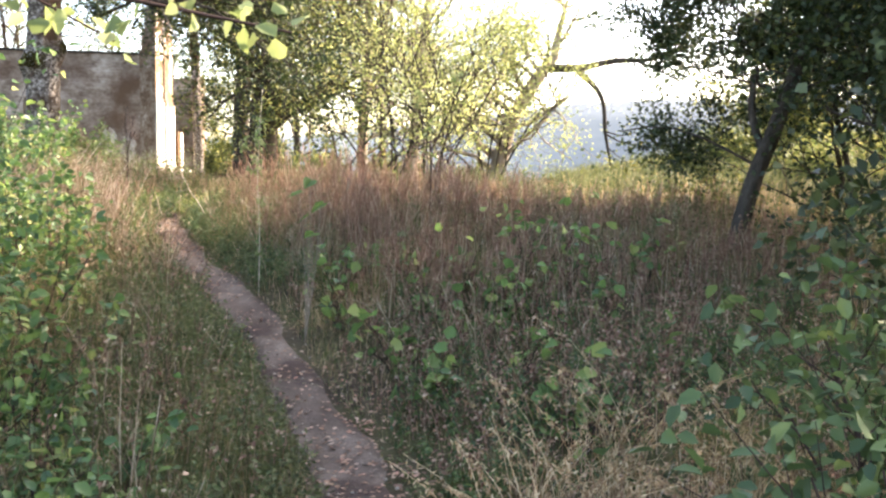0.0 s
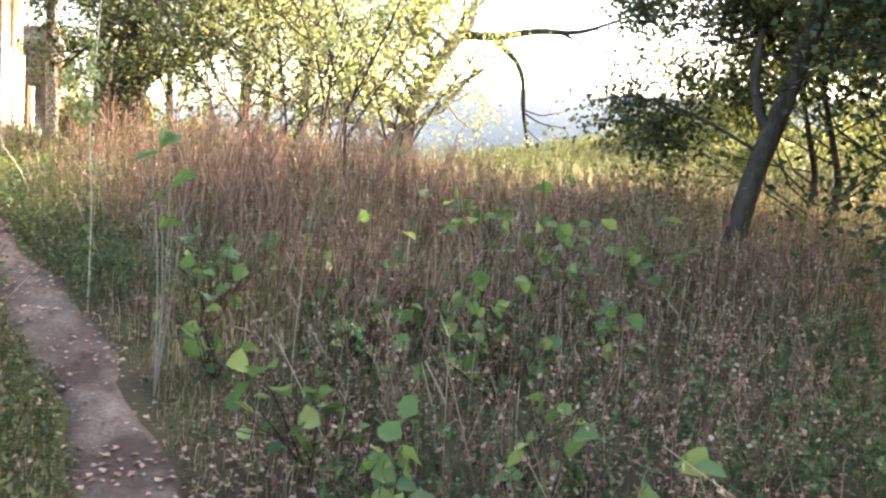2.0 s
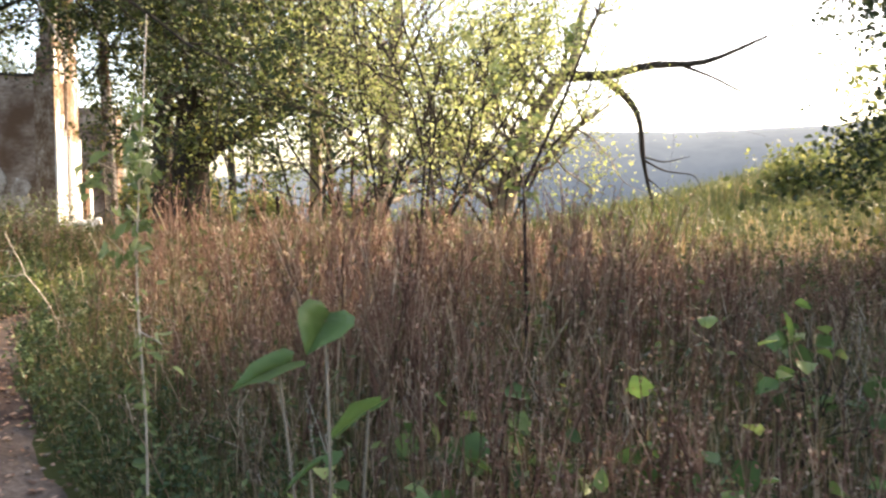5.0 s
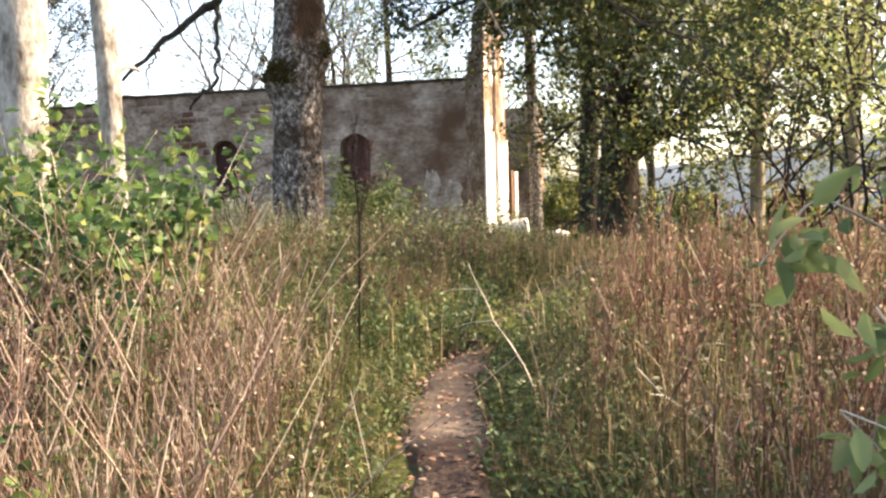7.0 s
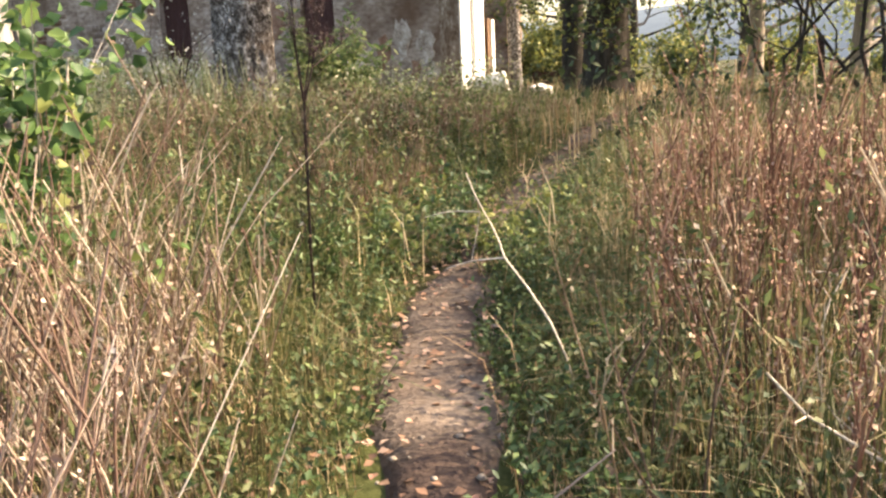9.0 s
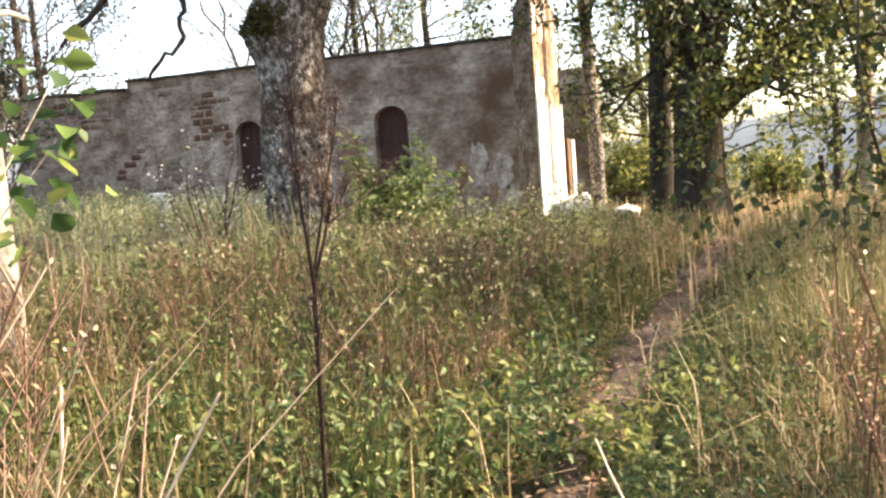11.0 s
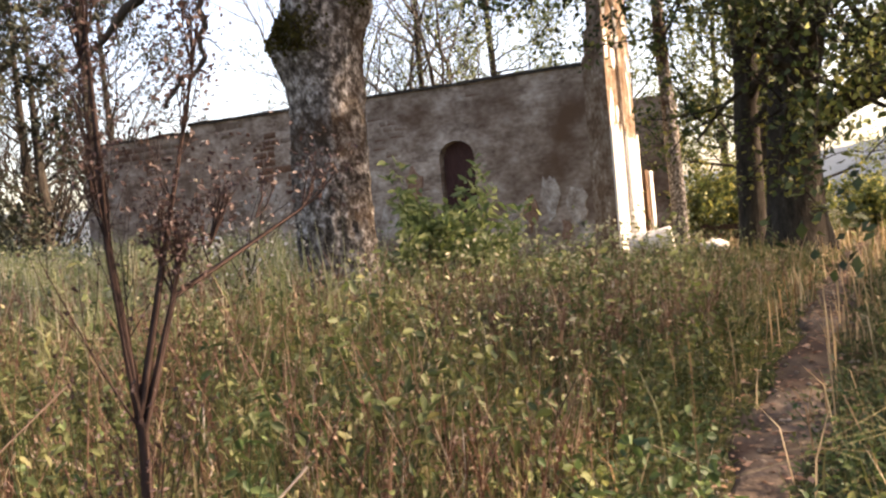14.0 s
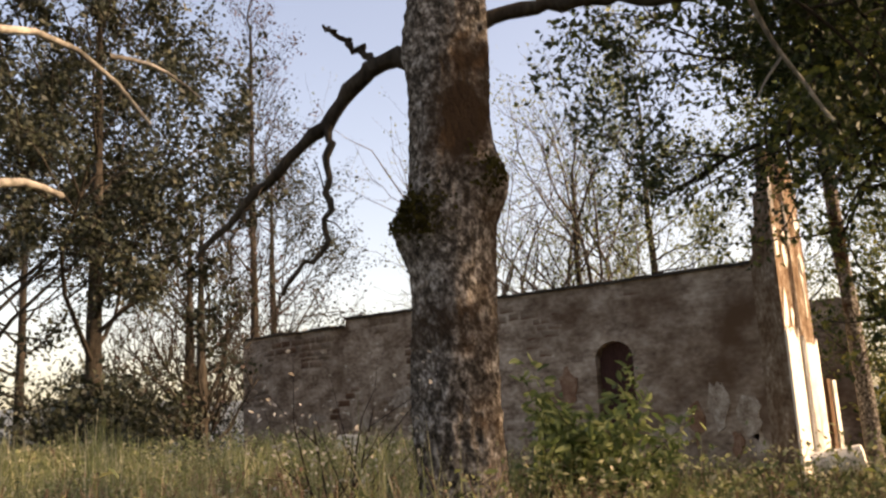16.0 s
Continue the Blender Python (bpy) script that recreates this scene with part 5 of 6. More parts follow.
# leafy and withered growth of the dim bank, and of the slope left of the lower trail
for name, mat_, n, box_, hs, leafs, size, lab in (("bank_herbs", F_FERN, 1500, (9.0, 12.6, -25.2, -20.2), (0.15, 0.42), 13, 0.045, "low leafy herbs on the dim bank"),
                                                  ("slope_herbs", F_HERB, 1700, (5.6, 8.9, -26.5, -20.6), (0.25, 0.65), 15, 0.042, "leafy green weeds left of the lower path"),
                                                  # upper_herbs: dark leaf colour stands in for the shade on this spot
                                                  ("upper_herbs", F_FERN, 260, (4.0, 5.5, -17.6, -16.4), (0.4, 0.75), 18, 0.045, "leafy weeds coloured dark for shade close to the upper path")):
    x, y = rng.uniform(box_[0], box_[1], n), rng.uniform(box_[2], box_[3], n)
    u, side = trail_offset(x, y)
    keep = (u > 0.32) & (rng.uniform(0, 1, n) < np.clip(2.6 * patchy(x, y, 1.7, n * 0.01) - 0.6, 0.08, 1)) & ((side < 0) == (name == "bank_herbs")) & (np.hypot(x - 5.9, y + 17.2) > 0.45)
    x, y, u = x[keep], y[keep], u[keep]
    N = len(x)
    h = rng.uniform(*hs, N) * np.clip(0.45 + 0.6 * u, 0.5, 1)
    B = np.stack([x, y, ground_z(x, y)], 1)
    T = B + np.stack([rng.normal(0, 0.25, N) * h, rng.normal(0, 0.25, N) * h, h], 1)
    s = Soup()
    s.add(*tubes(np.stack([B, T], 1), np.stack([np.full(N, 0.0025), np.full(N, 0.0014)], 1), 3))
    for q in range(leafs):
        t = rng.uniform(0.25, 1.05, (N, 1))
        s.add(*leaves(rng, B + (T - B) * t + rng.normal(0, 0.015, (N, 3)), size * (1.2 - 0.5 * t[:, 0]), 0.45, 2.1, 0.3))
    stuff(name, s, mat_, lab, "herbs")
n = 4200
x, y = rng.uniform(5.6, 12.6, n), rng.uniform(-26.0, -20.4, n)
u, side = trail_offset(x, y)
keep = (u > 0.4) & (rng.uniform(0, 1, n) < np.clip(2.8 * patchy(x, y, 1.4, 12.0) - 0.8, 0.06, 1) * np.where(side < 0, 0.8, 0.6))
x, y, u, side = x[keep], y[keep], u[keep], side[keep]
h = rng.uniform(0.2, 0.5, len(x)) * np.where(side > 0, 1.5, 1.0) * np.clip(0.45 + 0.5 * u, 0.5, 1)
stuff("withered_weeds", stand(rng, x, y, h, 0 * x, np.abs(rng.normal(0, 0.3, len(x))), 0.0022, 4, 6, 0.026, 0.75, 0.2), F_DOCK, "withered brown weeds with curled leaves", "weeds")
# tall leafy herbs in the upper grass
n = 5200
x, y = rng.uniform(-1.0, 5.5, n), rng.uniform(-17.6, -11.5, n)
u, side = trail_offset(x, y)
keep = (u > 0.3) & (side > 0) & (rng.uniform(0, 1, n) < np.clip(3.0 * patchy(x, y, 1.3, 8.0) - 1.0, 0.05, 0.8)) & (np.hypot(x - 2.6, y + 13.1) > 0.5) & (np.hypot(x - 5.9, y + 17.2) > 0.5)
x, y, u = x[keep], y[keep], u[keep]
N = len(x)
h = rng.uniform(0.35, 0.8, N) * np.clip(0.4 + 0.6 * u, 0.5, 1) * np.where(y > -14.5, 0.75, 1)
B = np.stack([x, y, ground_z(x, y)], 1)
T = B + np.stack([rng.normal(0, 0.14, N) * h, rng.normal(0, 0.14, N) * h, h], 1)
s = Soup()
s.add(*tubes(np.stack([B, T], 1), np.stack([np.full(N, 0.0028), np.full(N, 0.0015)], 1), 3))
for q in range(15):
    t = rng.uniform(0.2, 1.03, (N, 1))
    s.add(*leaves(rng, B + (T - B) * t + rng.normal(0, 0.008, (N, 3)), 0.052 * (1.15 - 0.5 * t[:, 0]), 0.5, 2.2, 0.3))
stuff("leafy_herbs", s, F_HERB, "upright leafy green herbs among the grass", "herbs")

n = 4200
x, y = rng.uniform(-0.5, 5.3, n), rng.uniform(-17.6, -12.0, n)
u, side = trail_offset(x, y)
keep = (u > 0.45) & (side > 0) & ((y > -16.3) | (x < 4.2)) & (rng.uniform(0, 1, n) < np.clip(3.2 * patchy(x, y, 1.6, 5.5) - 1.0, 0.03, 1)) & (np.hypot(x - 2.6, y + 13.1) > 0.5) & (np.hypot(x - 5.9, y + 17.2) > 0.5)
x, y, u = x[keep], y[keep], u[keep]
h = rng.uniform(0.4, 0.85, len(x)) * np.clip(0.45 + 0.5 * u, 0.5, 1) * np.where(y > -14.5, 0.8, 1)
stuff("brown_weeds", stand(rng, x, y, h, np.hypot(x - 6, y + 18) * 0.6, np.abs(rng.normal(0, 0.2, len(x))), 0.0024, 4, 6, 0.011, 0.5, 0.12), F_DOCK, "patches of dead brown weeds in the upper grass", "weeds")

n = 26000
x, y = rng.uniform(1.5, 8.2, n), rng.uniform(-18.2, -11.5, n)
u, side = trail_offset(x, y)
keep = (u > 0.35) & ((side > 0) | (y > -15.6)) & (rng.uniform(0, 1, n) < np.clip(2.2 * patchy(x, y, 1.0, 3.0) - 0.3, 0.15, 1)) & (np.hypot(x - 2.6, y + 13.1) > 0.45) & (np.hypot(x - 5.9, y + 17.2) > 0.5)
x, y, u = x[keep], y[keep], u[keep]
s = Soup()
s.add(*blades(rng, np.stack([x, y, ground_z(x, y) - 0.02], 1), rng.uniform(0.35, 0.85, len(x)) * np.clip(0.4 + 0.6 * u, 0.45, 1) * np.where(y > -14.5, 0.75, 1), rng.uniform(0.0025, 0.0045, len(x)), 0.6))
stuff("long_grass", s, F_GRASS, "long olive grass of the upper slope", "grass")

# green herbs
x, y, r, u, side = scatter(rng, 60000, 14)
dens = 0.2 + 0.3 * ((side > 0) & (y > -17.0)) * patchy(x, y, 0.7, 5) + 0.2 * np.exp(-((u - 0.5) / 0.3) ** 2) * (y > -20)
dens = dens + 0.55 * ((side > 0) & (y < -20.8)) - 0.08 * bare_zone(x, y) + 0.25 * ((side < 0) & (y < -23.5))
keep = rng.uniform(0, 1, len(x)) < dens
x, y, r, u, side = (q[keep] for q in (x, y, r, u, side))
N = len(x)
h = tall(x, y, u, side) * rng.uniform(0.4, 1.1, N)
B = np.stack([x, y, ground_z(x, y)], 1)
T = B + np.stack([rng.normal(0, 0.12, N) * h, rng.normal(0, 0.12, N) * h, h], 1)
s = Soup()
s.add(*tubes(np.stack([B, T], 1), np.stack([0.002 + 0.0001 * r, 0.001 + 0 * r], 1), 3))
for q in range(9):
    t = rng.uniform(0.2, 1.05, (N, 1))
    s.add(*leaves(rng, B + (T - B) * t + rng.normal(0, 0.022, (N, 3)), 0.034 + 0.002 * r, 0.4, 2.8, 0.2, True))
stuff("herbs", s, F_HERB, "low green nettles and herbs", "herbs")

# fallen leaves on the trail and the bare bank
n = 9000
k = rng.uniform(0, len(tx) - 1, n).astype(int)
w = rng.normal(0, 0.3, n) + 0.12 * np.sign(rng.normal(0, 1, n))
x, y = tx[k] + nx[k] * w + rng.normal(0, 0.05, n), ty[k] + ny[k] * w + rng.normal(0, 0.05, n)
x2, y2 = rng.uniform(8.7, 12.5, 7000), rng.uniform(-25.5, -19.5, 7000)
x, y = np.concatenate([x, x2]), np.concatenate([y, y2])
s = Soup()
s.add(*leaves(rng, np.stack([x, y, ground_z(x, y) + 0.035], 1), 0.034, 2.0, 1.4, 0, True))
stuff("fallen_leaves", s, F_LITTER, "brown and rusty fallen leaves on the soil", "leaves")
n = 900
k = rng.uniform(0, len(tx) - 1, n).astype(int)
w = rng.uniform(-0.24, 0.24, n)
x, y = tx[k] + nx[k] * w, ty[k] + ny[k] * w
ico = np.array([(1, 0, 0), (-1, 0, 0), (0, 1, 0), (0, -1, 0), (0, 0, 0.6), (0, 0, -0.6)], float)
icf = np.array([(0, 2, 4), (2, 1, 4), (1, 3, 4), (3, 0, 4), (2, 0, 5), (1, 2, 5), (3, 1, 5), (0, 3, 5)])
sz = rng.uniform(0.006, 0.02, (n, 1, 1))
V = np.stack([x, y, ground_z(x, y) + 0.03], 1)[:, None] + ico[None] * sz * rng.uniform(0.6, 1.3, (n, 6, 1))
s = Soup()
s.add(V, (icf[None] + (np.arange(n) * 6)[:, None, None]))
stuff("pebbles", s, M_WOOD, "small pebbles trodden into the path", "pebbles")


# ---- single plants ----
def straw_tuft(x, y, seed, h=0.95, n=16):
    """A tuft of tall dry grass with drooping seed heads."""
    rg = np.random.default_rng(seed)
    z = gz(x, y)
    ob = thing("dry_grass_tuft", (x, y, z), "tuft of pale dry grass with drooping seed heads", "grass", "dry grass tufts")
    a = rg.uniform(0, 6.28, n)
    l = h * rg.uniform(0.6, 1.1, n)
    b = np.array([x, y, z - 0.02]) + np.stack([rg.normal(0, 0.05, n), rg.normal(0, 0.05, n), np.zeros(n)], 1)
    o = np.stack([np.cos(a), np.sin(a), np.zeros(n)], 1)
    k = np.linspace(0, 1, 7)
    P = b[:, None] + o[:, None] * (l[:, None] * 0.5 * k ** 2.4)[..., None]
    P[..., 2] += l[:, None] * (k - 0.16 * k ** 4)
    s = Soup()
    s.add(*tubes(P, 0.0022 * np.linspace(1, 0.5, 7)[None].repeat(n, 0), 3))
    soup_part("stemwork", s, F_DRY, ob, kind="stuff")
    s = Soup()
    for q in range(16):
        t = rg.uniform(4.4, 6, n)
        i0 = np.minimum(t.astype(int), 5)
        C = P[np.arange(n), i0] + (P[np.arange(n), i0 + 1] - P[np.arange(n), i0]) * (t - i0)[:, None]
        s.add(*leaves(rg, C + rg.normal(0, 0.006, C.shape), 0.022, 0.0, 3.0, 1.2))
    soup_part("seed_mass", s, F_DRY, ob, kind="stuff")
    s = Soup()
    s.add(*blades(rg, np.repeat(b, 2, 0), rg.uniform(0.25, 0.55, 2 * n), 0.003, 0.6))
    soup_part("leafage", s, F_DRY, ob, kind="stuff")


for k in range(30):
    straw_tuft(rng.uniform(9.75, 12.0), rng.uniform(-26.2, -23.5), 200 + k, rng.uniform(0.7, 1.05))


# green bushes left of the lower trail
for k, (x, y, h, n) in enumerate(((6.75, -23.1, 1.35, 1500), (6.2, -21.9, 1.4, 1500), (7.4, -24.3, 1.05, 900), (6.2, -23.8, 1.5, 1300), (8.2, -25.4, 0.75, 420), (7.95, -24.7, 0.7, 420), (6.0, -20.6, 0.9, 600))):
    leafy(x, y, 300 + k, h, 0.55, int(n * 1.3), 0.06, F_BROADLEAF, "dense green leafy bush beside the path", group="bushes by the lower path")
# broad-leaved plants on the dim bank and by the right edge
for k, (x, y, h, n) in enumerate(((8.5, -20.5, 0.5, 50), (9.35, -21.1, 0.45, 26), (8.62, -21.2, 0.35, 26), (9.9, -22.3, 0.4, 22), (10.1, -19.6, 0.75, 60), (9.6, -20.2, 0.5, 30), (10.6, -21.0, 0.45, 30), (11.2, -20.0, 0.5, 40), (9.0, -19.9, 0.5, 30), (9.5, -22.6, 0.45, 50), (9.25, -20.6, 0.5, 50), (10.0, -21.3, 0.5, 60), (10.4, -20.3, 0.6, 60), (9.85, -20.8, 0.5, 60), (10.2, -23.2, 0.45, 60), (9.1, -22.0, 0.4, 40))):
    leafy(x, y, 320 + k, h, 0.5, int(n * 0.8), 0.1, F_VINE, "small plant with broad heart-shaped green leaves", "plant", "broadleaf_plant", 5, "broad-leaved plants", 1.2, M_DARKTWIG)
for k, (x, y, h, n) in enumerate(((10.75, -25.6, 1.0, 260), (11.1, -24.7, 1.15, 300), (10.95, -26.3, 0.9, 200), (11.6, -23.7, 1.1, 260))):
    leafy(x, y, 340 + k, h, 0.5, n * 2, 0.08, F_FERN, "dark green nettle-like plant in shade", "plant", "nettle", 7, "nettles", 1.5)
# bush left of the middle trail, overgrown with climbers
for k, (x, y, h, n) in enumerate(((4.75, -18.1, 1.2, 1100), (4.15, -18.0, 1.25, 1000), (3.6, -17.9, 1.15, 900), (4.95, -18.6, 0.8, 420))):
    leafy(x, y, 350 + k, h, 0.3, int(n * 1.4), 0.06, F_BROADLEAF, "bush overgrown with climbing leaves and dry twigs", group="climber bushes", long=1.25, twig=M_DEADTWIG)
# the climber standing right of the trail, and the near broad leaves
rl = np.random.default_rng(360)
q_ = gz(7.8, -20.4)
ob = thing("tall_stalk", (7.8, -20.4, q_), "tall thin stalk hung with drooping pale green leaves", "plant")
s = Soup()
st = resample([(7.8, -20.4, q_ - 0.03), (7.81, -20.4, q_ + 0.6), (7.785, -20.41, 0.75), (7.815, -20.4, 1.2), (7.83, -20.39, 1.5)], 16)
sides = [resample([st[k], st[k] + (rl.normal(0, 0.05), rl.normal(0, 0.04), 0.06), st[k] + (rl.normal(0, 0.09), rl.normal(0, 0.06), rl.uniform(-0.02, 0.1))], 16) for k in rl.integers(4, 13, 9)]
s.add(*tubes(np.array([st] + sides), np.array([np.linspace(0.0045, 0.002, 16)] + [np.linspace(0.0018, 0.001, 16)] * 9), 5))
soup_part("stem", s, M_DEADTWIG, ob)
C = np.concatenate([resample(st, 60)[12:52]] + [p[8:] for p in sides])
s = Soup()
s.add(*leaves(rl, C[rl.integers(0, len(C), 190)] + rl.normal(0, 0.018, (190, 3)) - (0, 0, 0.02), 0.042, 0.15, 2.2, 0.9))
soup_part("foliage", s, F_BUSH, ob, kind="stuff")
bx, by = 8.37, -21.41
big = thing("broadleaf_plant", (bx, by, gz(bx, by)), "plant with large broad green leaves", "plant")
ls = [(8.4, -21.399, 0.772), (8.313, -21.37, 0.685), (8.472, -21.341, 0.598), (8.371, -21.414, 0.511), (8.429, -21.457, 0.395)]
s = Soup()
s.add(*tubes(np.array([resample([(bx, by, gz(bx, by) - 0.02), (bx + 0.5 * (x - bx) + 0.03, by + 0.4 * (y - by), gz(bx, by) + 0.6 * (z - gz(bx, by))), (x, y, z)], 6) for x, y, z in ls]), np.full((5, 6), 0.003), 4))
soup_part("stemwork", s, M_WOOD, big, kind="stuff")
rl = np.random.default_rng(15)
for x, y, z in ls:
    # a heart-shaped blade folded along its midrib
    a_, tilt, size = rl.uniform(0, 6.28), rl.uniform(0.25, 0.6), rl.uniform(0.055, 0.08)
    turn_ = Matrix.Translation((x, y, z)) @ Matrix.Rotation(a_, 4, "Z") @ Matrix.Rotation(tilt, 4, "Y") @ Matrix.Rotation(rl.uniform(-0.4, 0.4), 4, "X")
    bm = bmesh.new()
    half = ((-0.35, 0.0), (-0.6, 0.35), (-0.45, 0.7), (0.0, 0.82), (0.5, 0.62), (0.95, 0.3), (1.35, 0.0))
    mid = [bm.verts.new(turn_ @ Vector((size * u, 0, -0.08 * size * u * u))) for u in (-0.35, -0.3, -0.1, 0.2, 0.55, 0.95, 1.35)]
    for sg in (-1, 1):
        rim = [bm.verts.new(turn_ @ Vector((size * u, sg * size * v, size * (0.16 * v - 0.08 * u * u + 0.04 * math.sin(7 * u + sg))))) for u, v in half[1:-1]]
        for q in range(5):
            bm.faces.new((mid[q], mid[q + 1], rim[q]))
            if q < 4:
                bm.faces.new((mid[q + 1], rim[q + 1], rim[q]))
        bm.faces.new((mid[5], mid[6], rim[4]))
    for f in bm.faces:
        f.smooth = True
    part("leaf", bm, F_VINE, big)
# upright herbs with pointed leaves in the grass before the chapel
for k in range(26):
    x, y = rng.uniform(2.6, 5.2), rng.uniform(-16.4, -13.6)
    if trail_offset(np.array([x]), np.array([y]))[0][0] > 0.5:
        # south of y = -15 the darker leaf paints in the shade there
        leafy(x, y, 400 + k, rng.uniform(0.4, 0.75), 0.2, 90, 0.05, F_HERB if y < -15 else F_OLIVE, "upright olive-green herb with pointed leaves", "plant", "tall_herb", 3, "tall herbs", 2.2, M_WOOD, rad=0.003)
# herbs along the lit edge of the upper path
for k in range(16):
    t = rng.uniform(0, 1)
    leafy(5.95 - 0.5 * t - rng.uniform(0.35, 0.8), -17.3 + 3.6 * t, 430 + k, rng.uniform(0.22, 0.4), 0.5, 90, 0.04, F_OLIVE, "low yellow-green herb at the path's edge", "plant", "low_herb", 4, "path edge herbs", 1.6, M_WOOD, rad=0.003)
for k, (x, y, h) in enumerate(((5.62, -16.25, 0.3), (5.86, -16.15, 0.26), (5.5, -15.95, 0.34), (5.74, -16.0, 0.22), (5.4, -16.4, 0.36), (6.0, -16.4, 0.3), (5.45, -15.5, 0.36), (6.05, -15.9, 0.34))):
    leafy(x, y, 460 + k, h, 0.5, 130, 0.04, F_OLIVE if k % 2 else F_FERN, "low green herb leaning over the path", "plant", "low_herb", 5, "herbs at the bend", 1.7, M_WOOD, rad=0.0025)
# bush before the chapel, by the great trunk
leafy(2.85, -12.2, 370, 0.98, 0.4, 2600, 0.09, F_BUSH, "yellow-green bush with long pointed leaves", long=2.4, stems=10)
leafy(3.15, -12.0, 371, 0.72, 0.4, 1300, 0.09, F_BUSH, "yellow-green bush with long pointed leaves", long=2.4, stems=8)
leafy(2.2, -13.7, 372, 1.3, 0.14, 260, 0.03, F_WHITEFLOWER, "slender weed with pale fluffy seed tufts", "plant", "tufted_weed", 4, twig=M_DARKTWIG)


def sapling(x, y, seed, stems, leaf_mat, n, size, label, mat_, dense=2, reach=0.28):
    rg = np.random.default_rng(seed)
    ob = thing("sapling", (x, y, gz(x, y)), label, "sapling")
    out, tips = [], []
    for pts, ra, rb in stems:
        P = resample(pts, 6)
        out.append((P, np.linspace(ra, rb, 6)))
        for q in range(dense):
            k = rg.integers(2, 6)
            d = P[k] - P[k - 1]
            d = d / np.linalg.norm(d) + rg.normal(0, 0.3, 3) + (0, 0, 0.5)
            grow(rg, P[k], d, reach * np.linalg.norm(P[-1] - P[0]), min(rb * 0.8, 0.0016), 0, 1, out, tips, 0.1, 0.2, (3, 0, 0, 0), 0.45)
    soup_part("stemwork", limb_tubes(out), mat_, ob, kind="stuff")
    T = np.array(tips)
    T = T[(T[:, 0] < 5.7) & (T[:, 2] < 1.4) | (T[:, 0] > 8)]
    s = Soup()
    s.add(*leaves(rg, T[rg.integers(0, len(T), n)] + rg.normal(0, 0.015, (n, 3)), size, 0.3, 1.8, 0.3))
    soup_part("foliage", s, leaf_mat, ob, kind="stuff")


# dark seedy sapling close to the upper trail
q_ = gz(5.58, -17.44)
sapling(5.58, -17.44, 380, [([(5.58, -17.44, q_ - 0.05), (5.575, -17.44, 0.6), (5.59, -17.43, 0.98)], 0.007, 0.006),
                            ([(5.59, -17.43, 0.98), (5.585, -17.43, 1.1), (5.55, -17.44, 1.3), (5.57, -17.43, 1.42)], 0.006, 0.002),
                            ([(5.59, -17.43, 0.98), (5.61, -17.41, 1.12), (5.64, -17.33, 1.19), (5.65, -17.24, 1.18)], 0.005, 0.002),
                            ([(5.59, -17.43, 1.0), (5.61, -17.4, 1.15), (5.63, -17.36, 1.32)], 0.005, 0.0015)],
        F_PURPLE, 2400, 0.0065, "dark bare sapling with purple-brown seed tips", M_DARKTWIG, 24, 0.2)
sapling(9.18, -18.4, 381, [([(9.2, -18.4, gz(9.2, -18.4) - 0.05), (9.19, -18.4, 0.5), (9.18, -18.4, 1.04)], 0.011, 0.009),
                           ([(9.18, -18.4, 1.04), (9.4, -18.4, 1.5), (9.65, -18.4, 2.2)], 0.01, 0.004),
                           ([(9.18, -18.4, 1.04), (9.05, -18.4, 1.35), (8.95, -18.4, 1.9)], 0.007, 0.002)],
        F_WILLOW, 160, 0.055, "slim forked sapling with sparse yellow leaves", M_DARKTWIG, 4)

# bleached forked twig that leans over the trail
tw = thing("dead_twig", (6.62, -17.9, gz(6.62, -17.9)), "bleached forked twig leaning over the path", "branch")
s = Soup()
tws = (([(6.66, -17.8, gz(6.66, -17.8) - 0.02), (6.6, -17.81, 0.34), (6.43, -17.82, 0.555)], 0.006, 0.005), ([(6.43, -17.82, 0.555), (6.41, -17.81, 0.64), (6.36, -17.82, 0.69), (6.317, -17.81, 0.8)], 0.005, 0.003),
       ([(6.43, -17.82, 0.555), (6.34, -17.86, 0.554), (6.268, -17.89, 0.529)], 0.0045, 0.002), ([(6.357, -17.82, 0.689), (6.268, -17.85, 0.696), (6.21, -17.88, 0.679)], 0.004, 0.002),
       ([(6.36, -17.82, 0.69), (6.35, -17.83, 0.62), (6.343, -17.86, 0.555)], 0.0025, 0.002))
s.add(*tubes(np.array([resample(p, 6) for p, _, _ in tws]), np.array([np.linspace(a, b, 6) * 0.65 for _, a, b in tws]), 5))
soup_part("twig", s, M_DEADTWIG, tw)

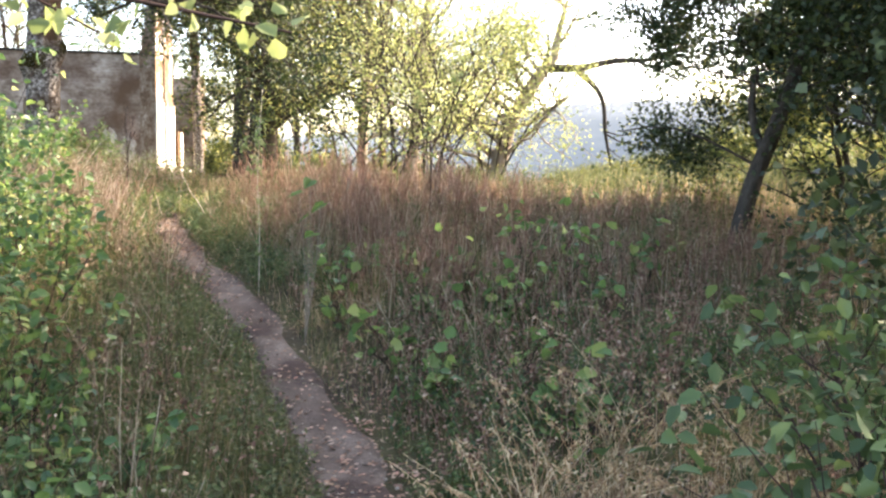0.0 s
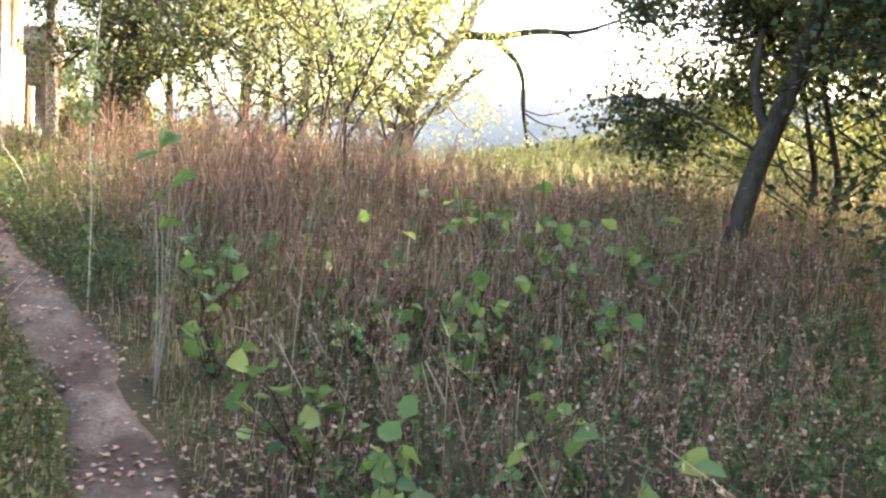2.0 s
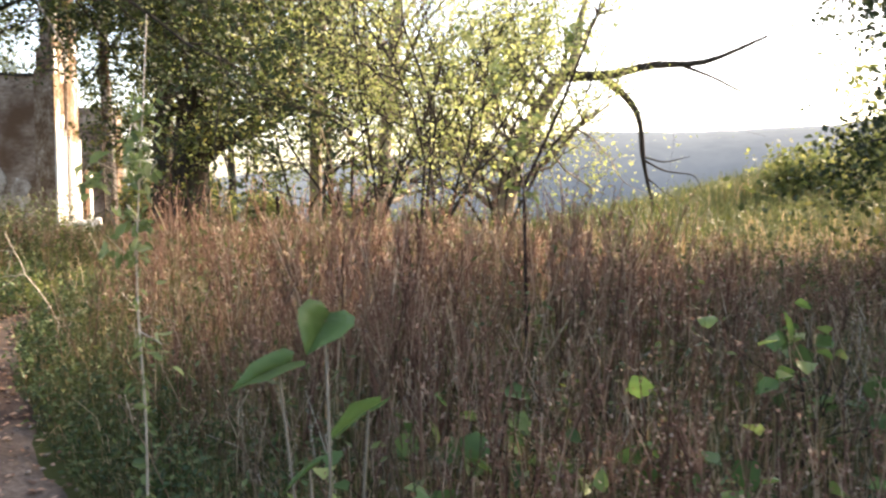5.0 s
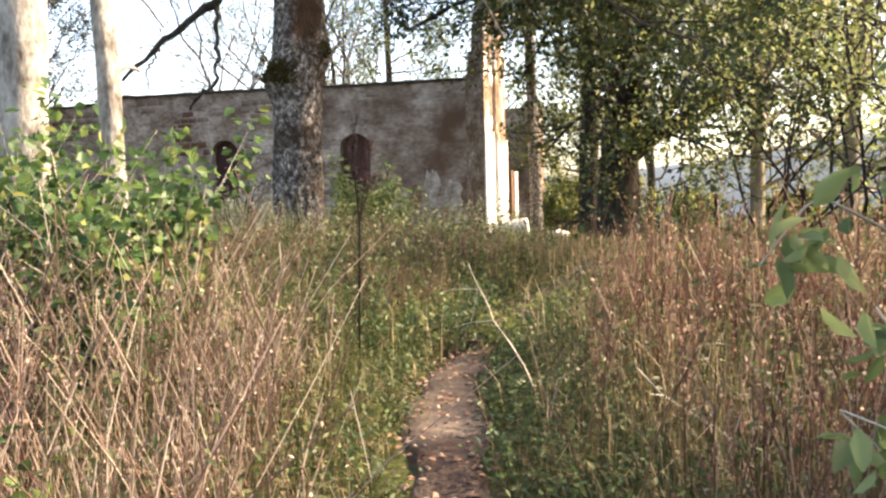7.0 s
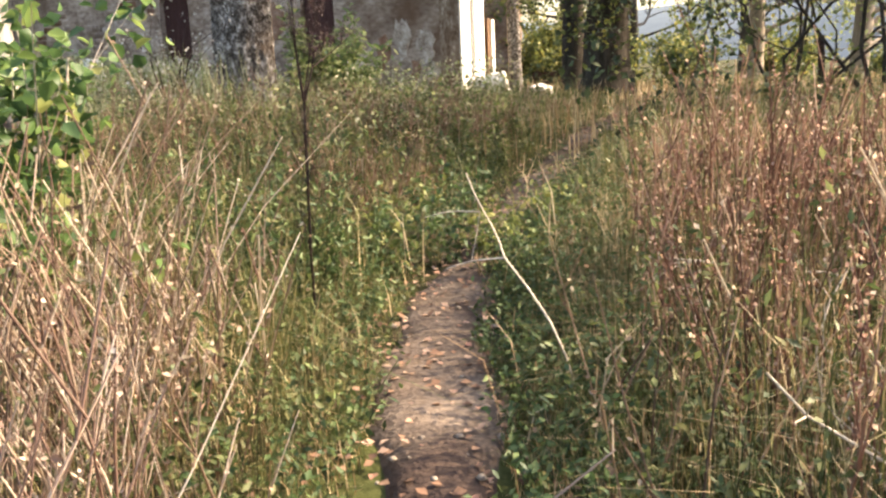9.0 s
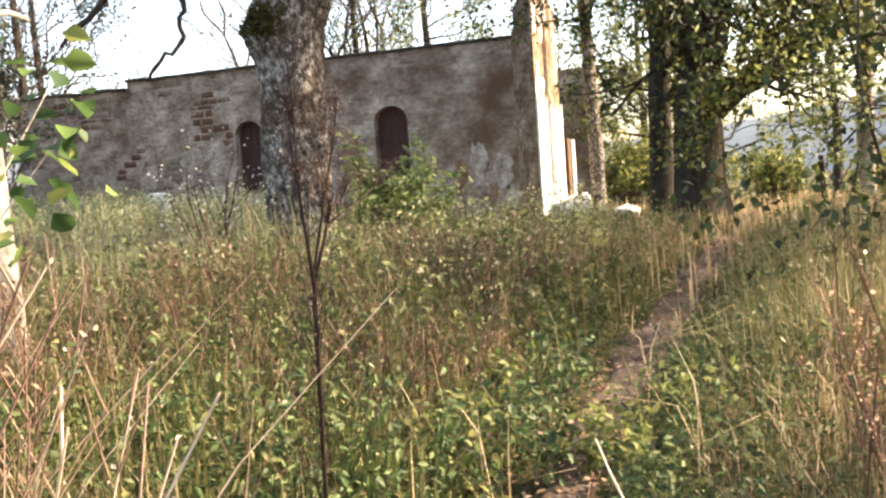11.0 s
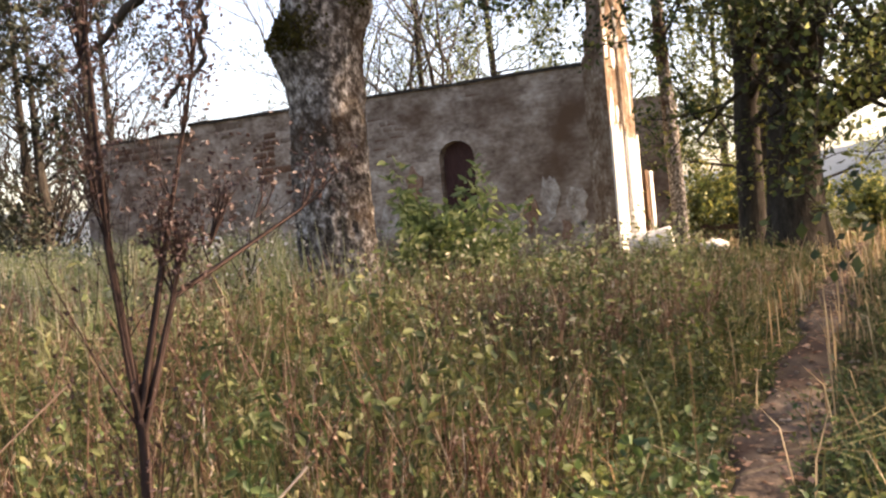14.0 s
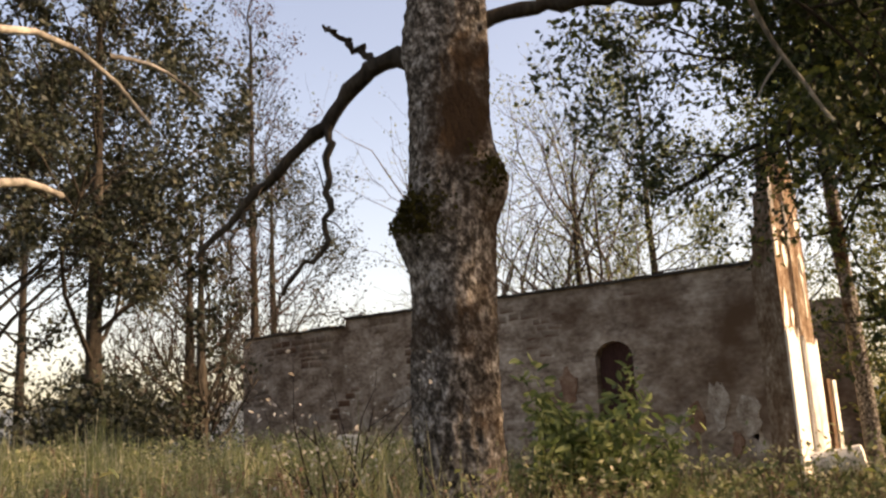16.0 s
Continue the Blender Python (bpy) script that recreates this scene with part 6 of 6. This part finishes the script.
# low dark rail between the far trunks, and a few meadow posts
rail = thing("rail_fence", (1.5, 2.9, gz(1.5, 2.9)), "low dark wooden rail fence in shade", "fence")
for x in (1.05, 1.95, 2.9):
    bm = bmesh.new()
    box(bm, x - 0.05, x + 0.05, 2.95, 3.05, gz(x, 3) - 0.2, gz(x, 3) + 0.6)
    part("post", bm, M_DARKTWIG, rail)
for z in (0.3, 0.52):
    bm = bmesh.new()
    box(bm, 0.95, 3.0, 2.88, 2.94, gz(1.5, 3) + z - 0.06, gz(1.5, 3) + z + 0.06)
    part("rail", bm, M_DARKTWIG, rail)
for x, y in ((6.0, -3.5), (7.6, -7.9)):
    bm = bmesh.new()
    bmesh.ops.create_cone(bm, cap_ends=True, segments=8, radius1=0.05, radius2=0.04, depth=1.3)
    for v in bm.verts:
        v.co += Vector((0.01 * math.sin(v.co.z * 9), 0.01 * math.cos(v.co.z * 7), 0.65 - 0.3))
    p_ = part("fence_post", bm, M_DARKTWIG)
    p_.matrix_world = pose(x, y, gz(x, y), 2, -2, 0)
    tagged(p_, "thin weathered wooden post standing in grass", "post", "meadow posts")

# ---- the chapel wall's stones ----
rs = random.Random(9)
shapes = []
for k in range(10):
    bm = bmesh.new()
    box(bm, -0.5, 0.5, 0.0, 0.03, -0.5, 0.5)
    for v in bm.verts:
        v.co.x *= rs.uniform(0.9, 1.0)
        v.co.z *= rs.uniform(0.88, 1.0)
        if v.co.y < 0.01:
            v.co.x *= 0.94
            v.co.z *= 0.86
            v.co.y = -rs.uniform(0.003, 0.009)
    me = bpy.data.meshes.new("stone")
    bm.to_mesh(me)
    bm.free()
    me.materials.append(M_STONE)
    shapes.append(me)
rest = Soup()
z, count = 0.35, 0
while z < 4.0:
    hh = rs.uniform(0.12, 0.24)
    x = -0.52
    while x > -16.5:
        w_ = rs.uniform(0.2, 0.6)
        cx, cz = x - w_ / 2, z + hh / 2
        bare = math.sin(cx * 1.3 + 0.6) * math.sin(cz * 1.9 + cx * 0.4) + 0.5 * math.sin(cx * 3.1 - cz * 2.2) + (cz - 2.2) * 0.35 > 0.72 + rs.uniform(-0.5, 0.5)
        hole = any(abs(cx - q[0]) < q[1] / 2 + w_ / 2 + 0.02 and Z0W - 0.15 < cz < ZSW + 0.55 for q in WINDOWS)
        if bare and cx < -3.0 and not hole and z + hh < top_z(cx) - 0.05:
            me = rs.choice(shapes)
            if cx > -7.5 and count < 300:
                ob = new("stone", me)
                ob.parent = side_wall
                ob.matrix_parent_inverse = Matrix()
                ob.matrix_basis = Matrix.LocRotScale((cx, 0.0, cz + rs.uniform(-0.025, 0.025)), Euler((0, rs.uniform(-0.07, 0.07), 0)), (w_ * rs.uniform(0.75, 1.0), 1, hh * rs.uniform(0.7, 1.0)))
                count += 1
            else:
                V = np.array([(cx + v.co.x * (w_ - 0.004), v.co.y, cz + v.co.z * (hh - 0.004)) for v in me.vertices])
                rest.add(V, [(f.vertices[0], f.vertices[k], f.vertices[k + 1]) for f in me.polygons for k in (1, 2)])
        x -= w_
    z += hh
soup_part("stonework", rest, M_STONEREST, chapel, kind="stuff")
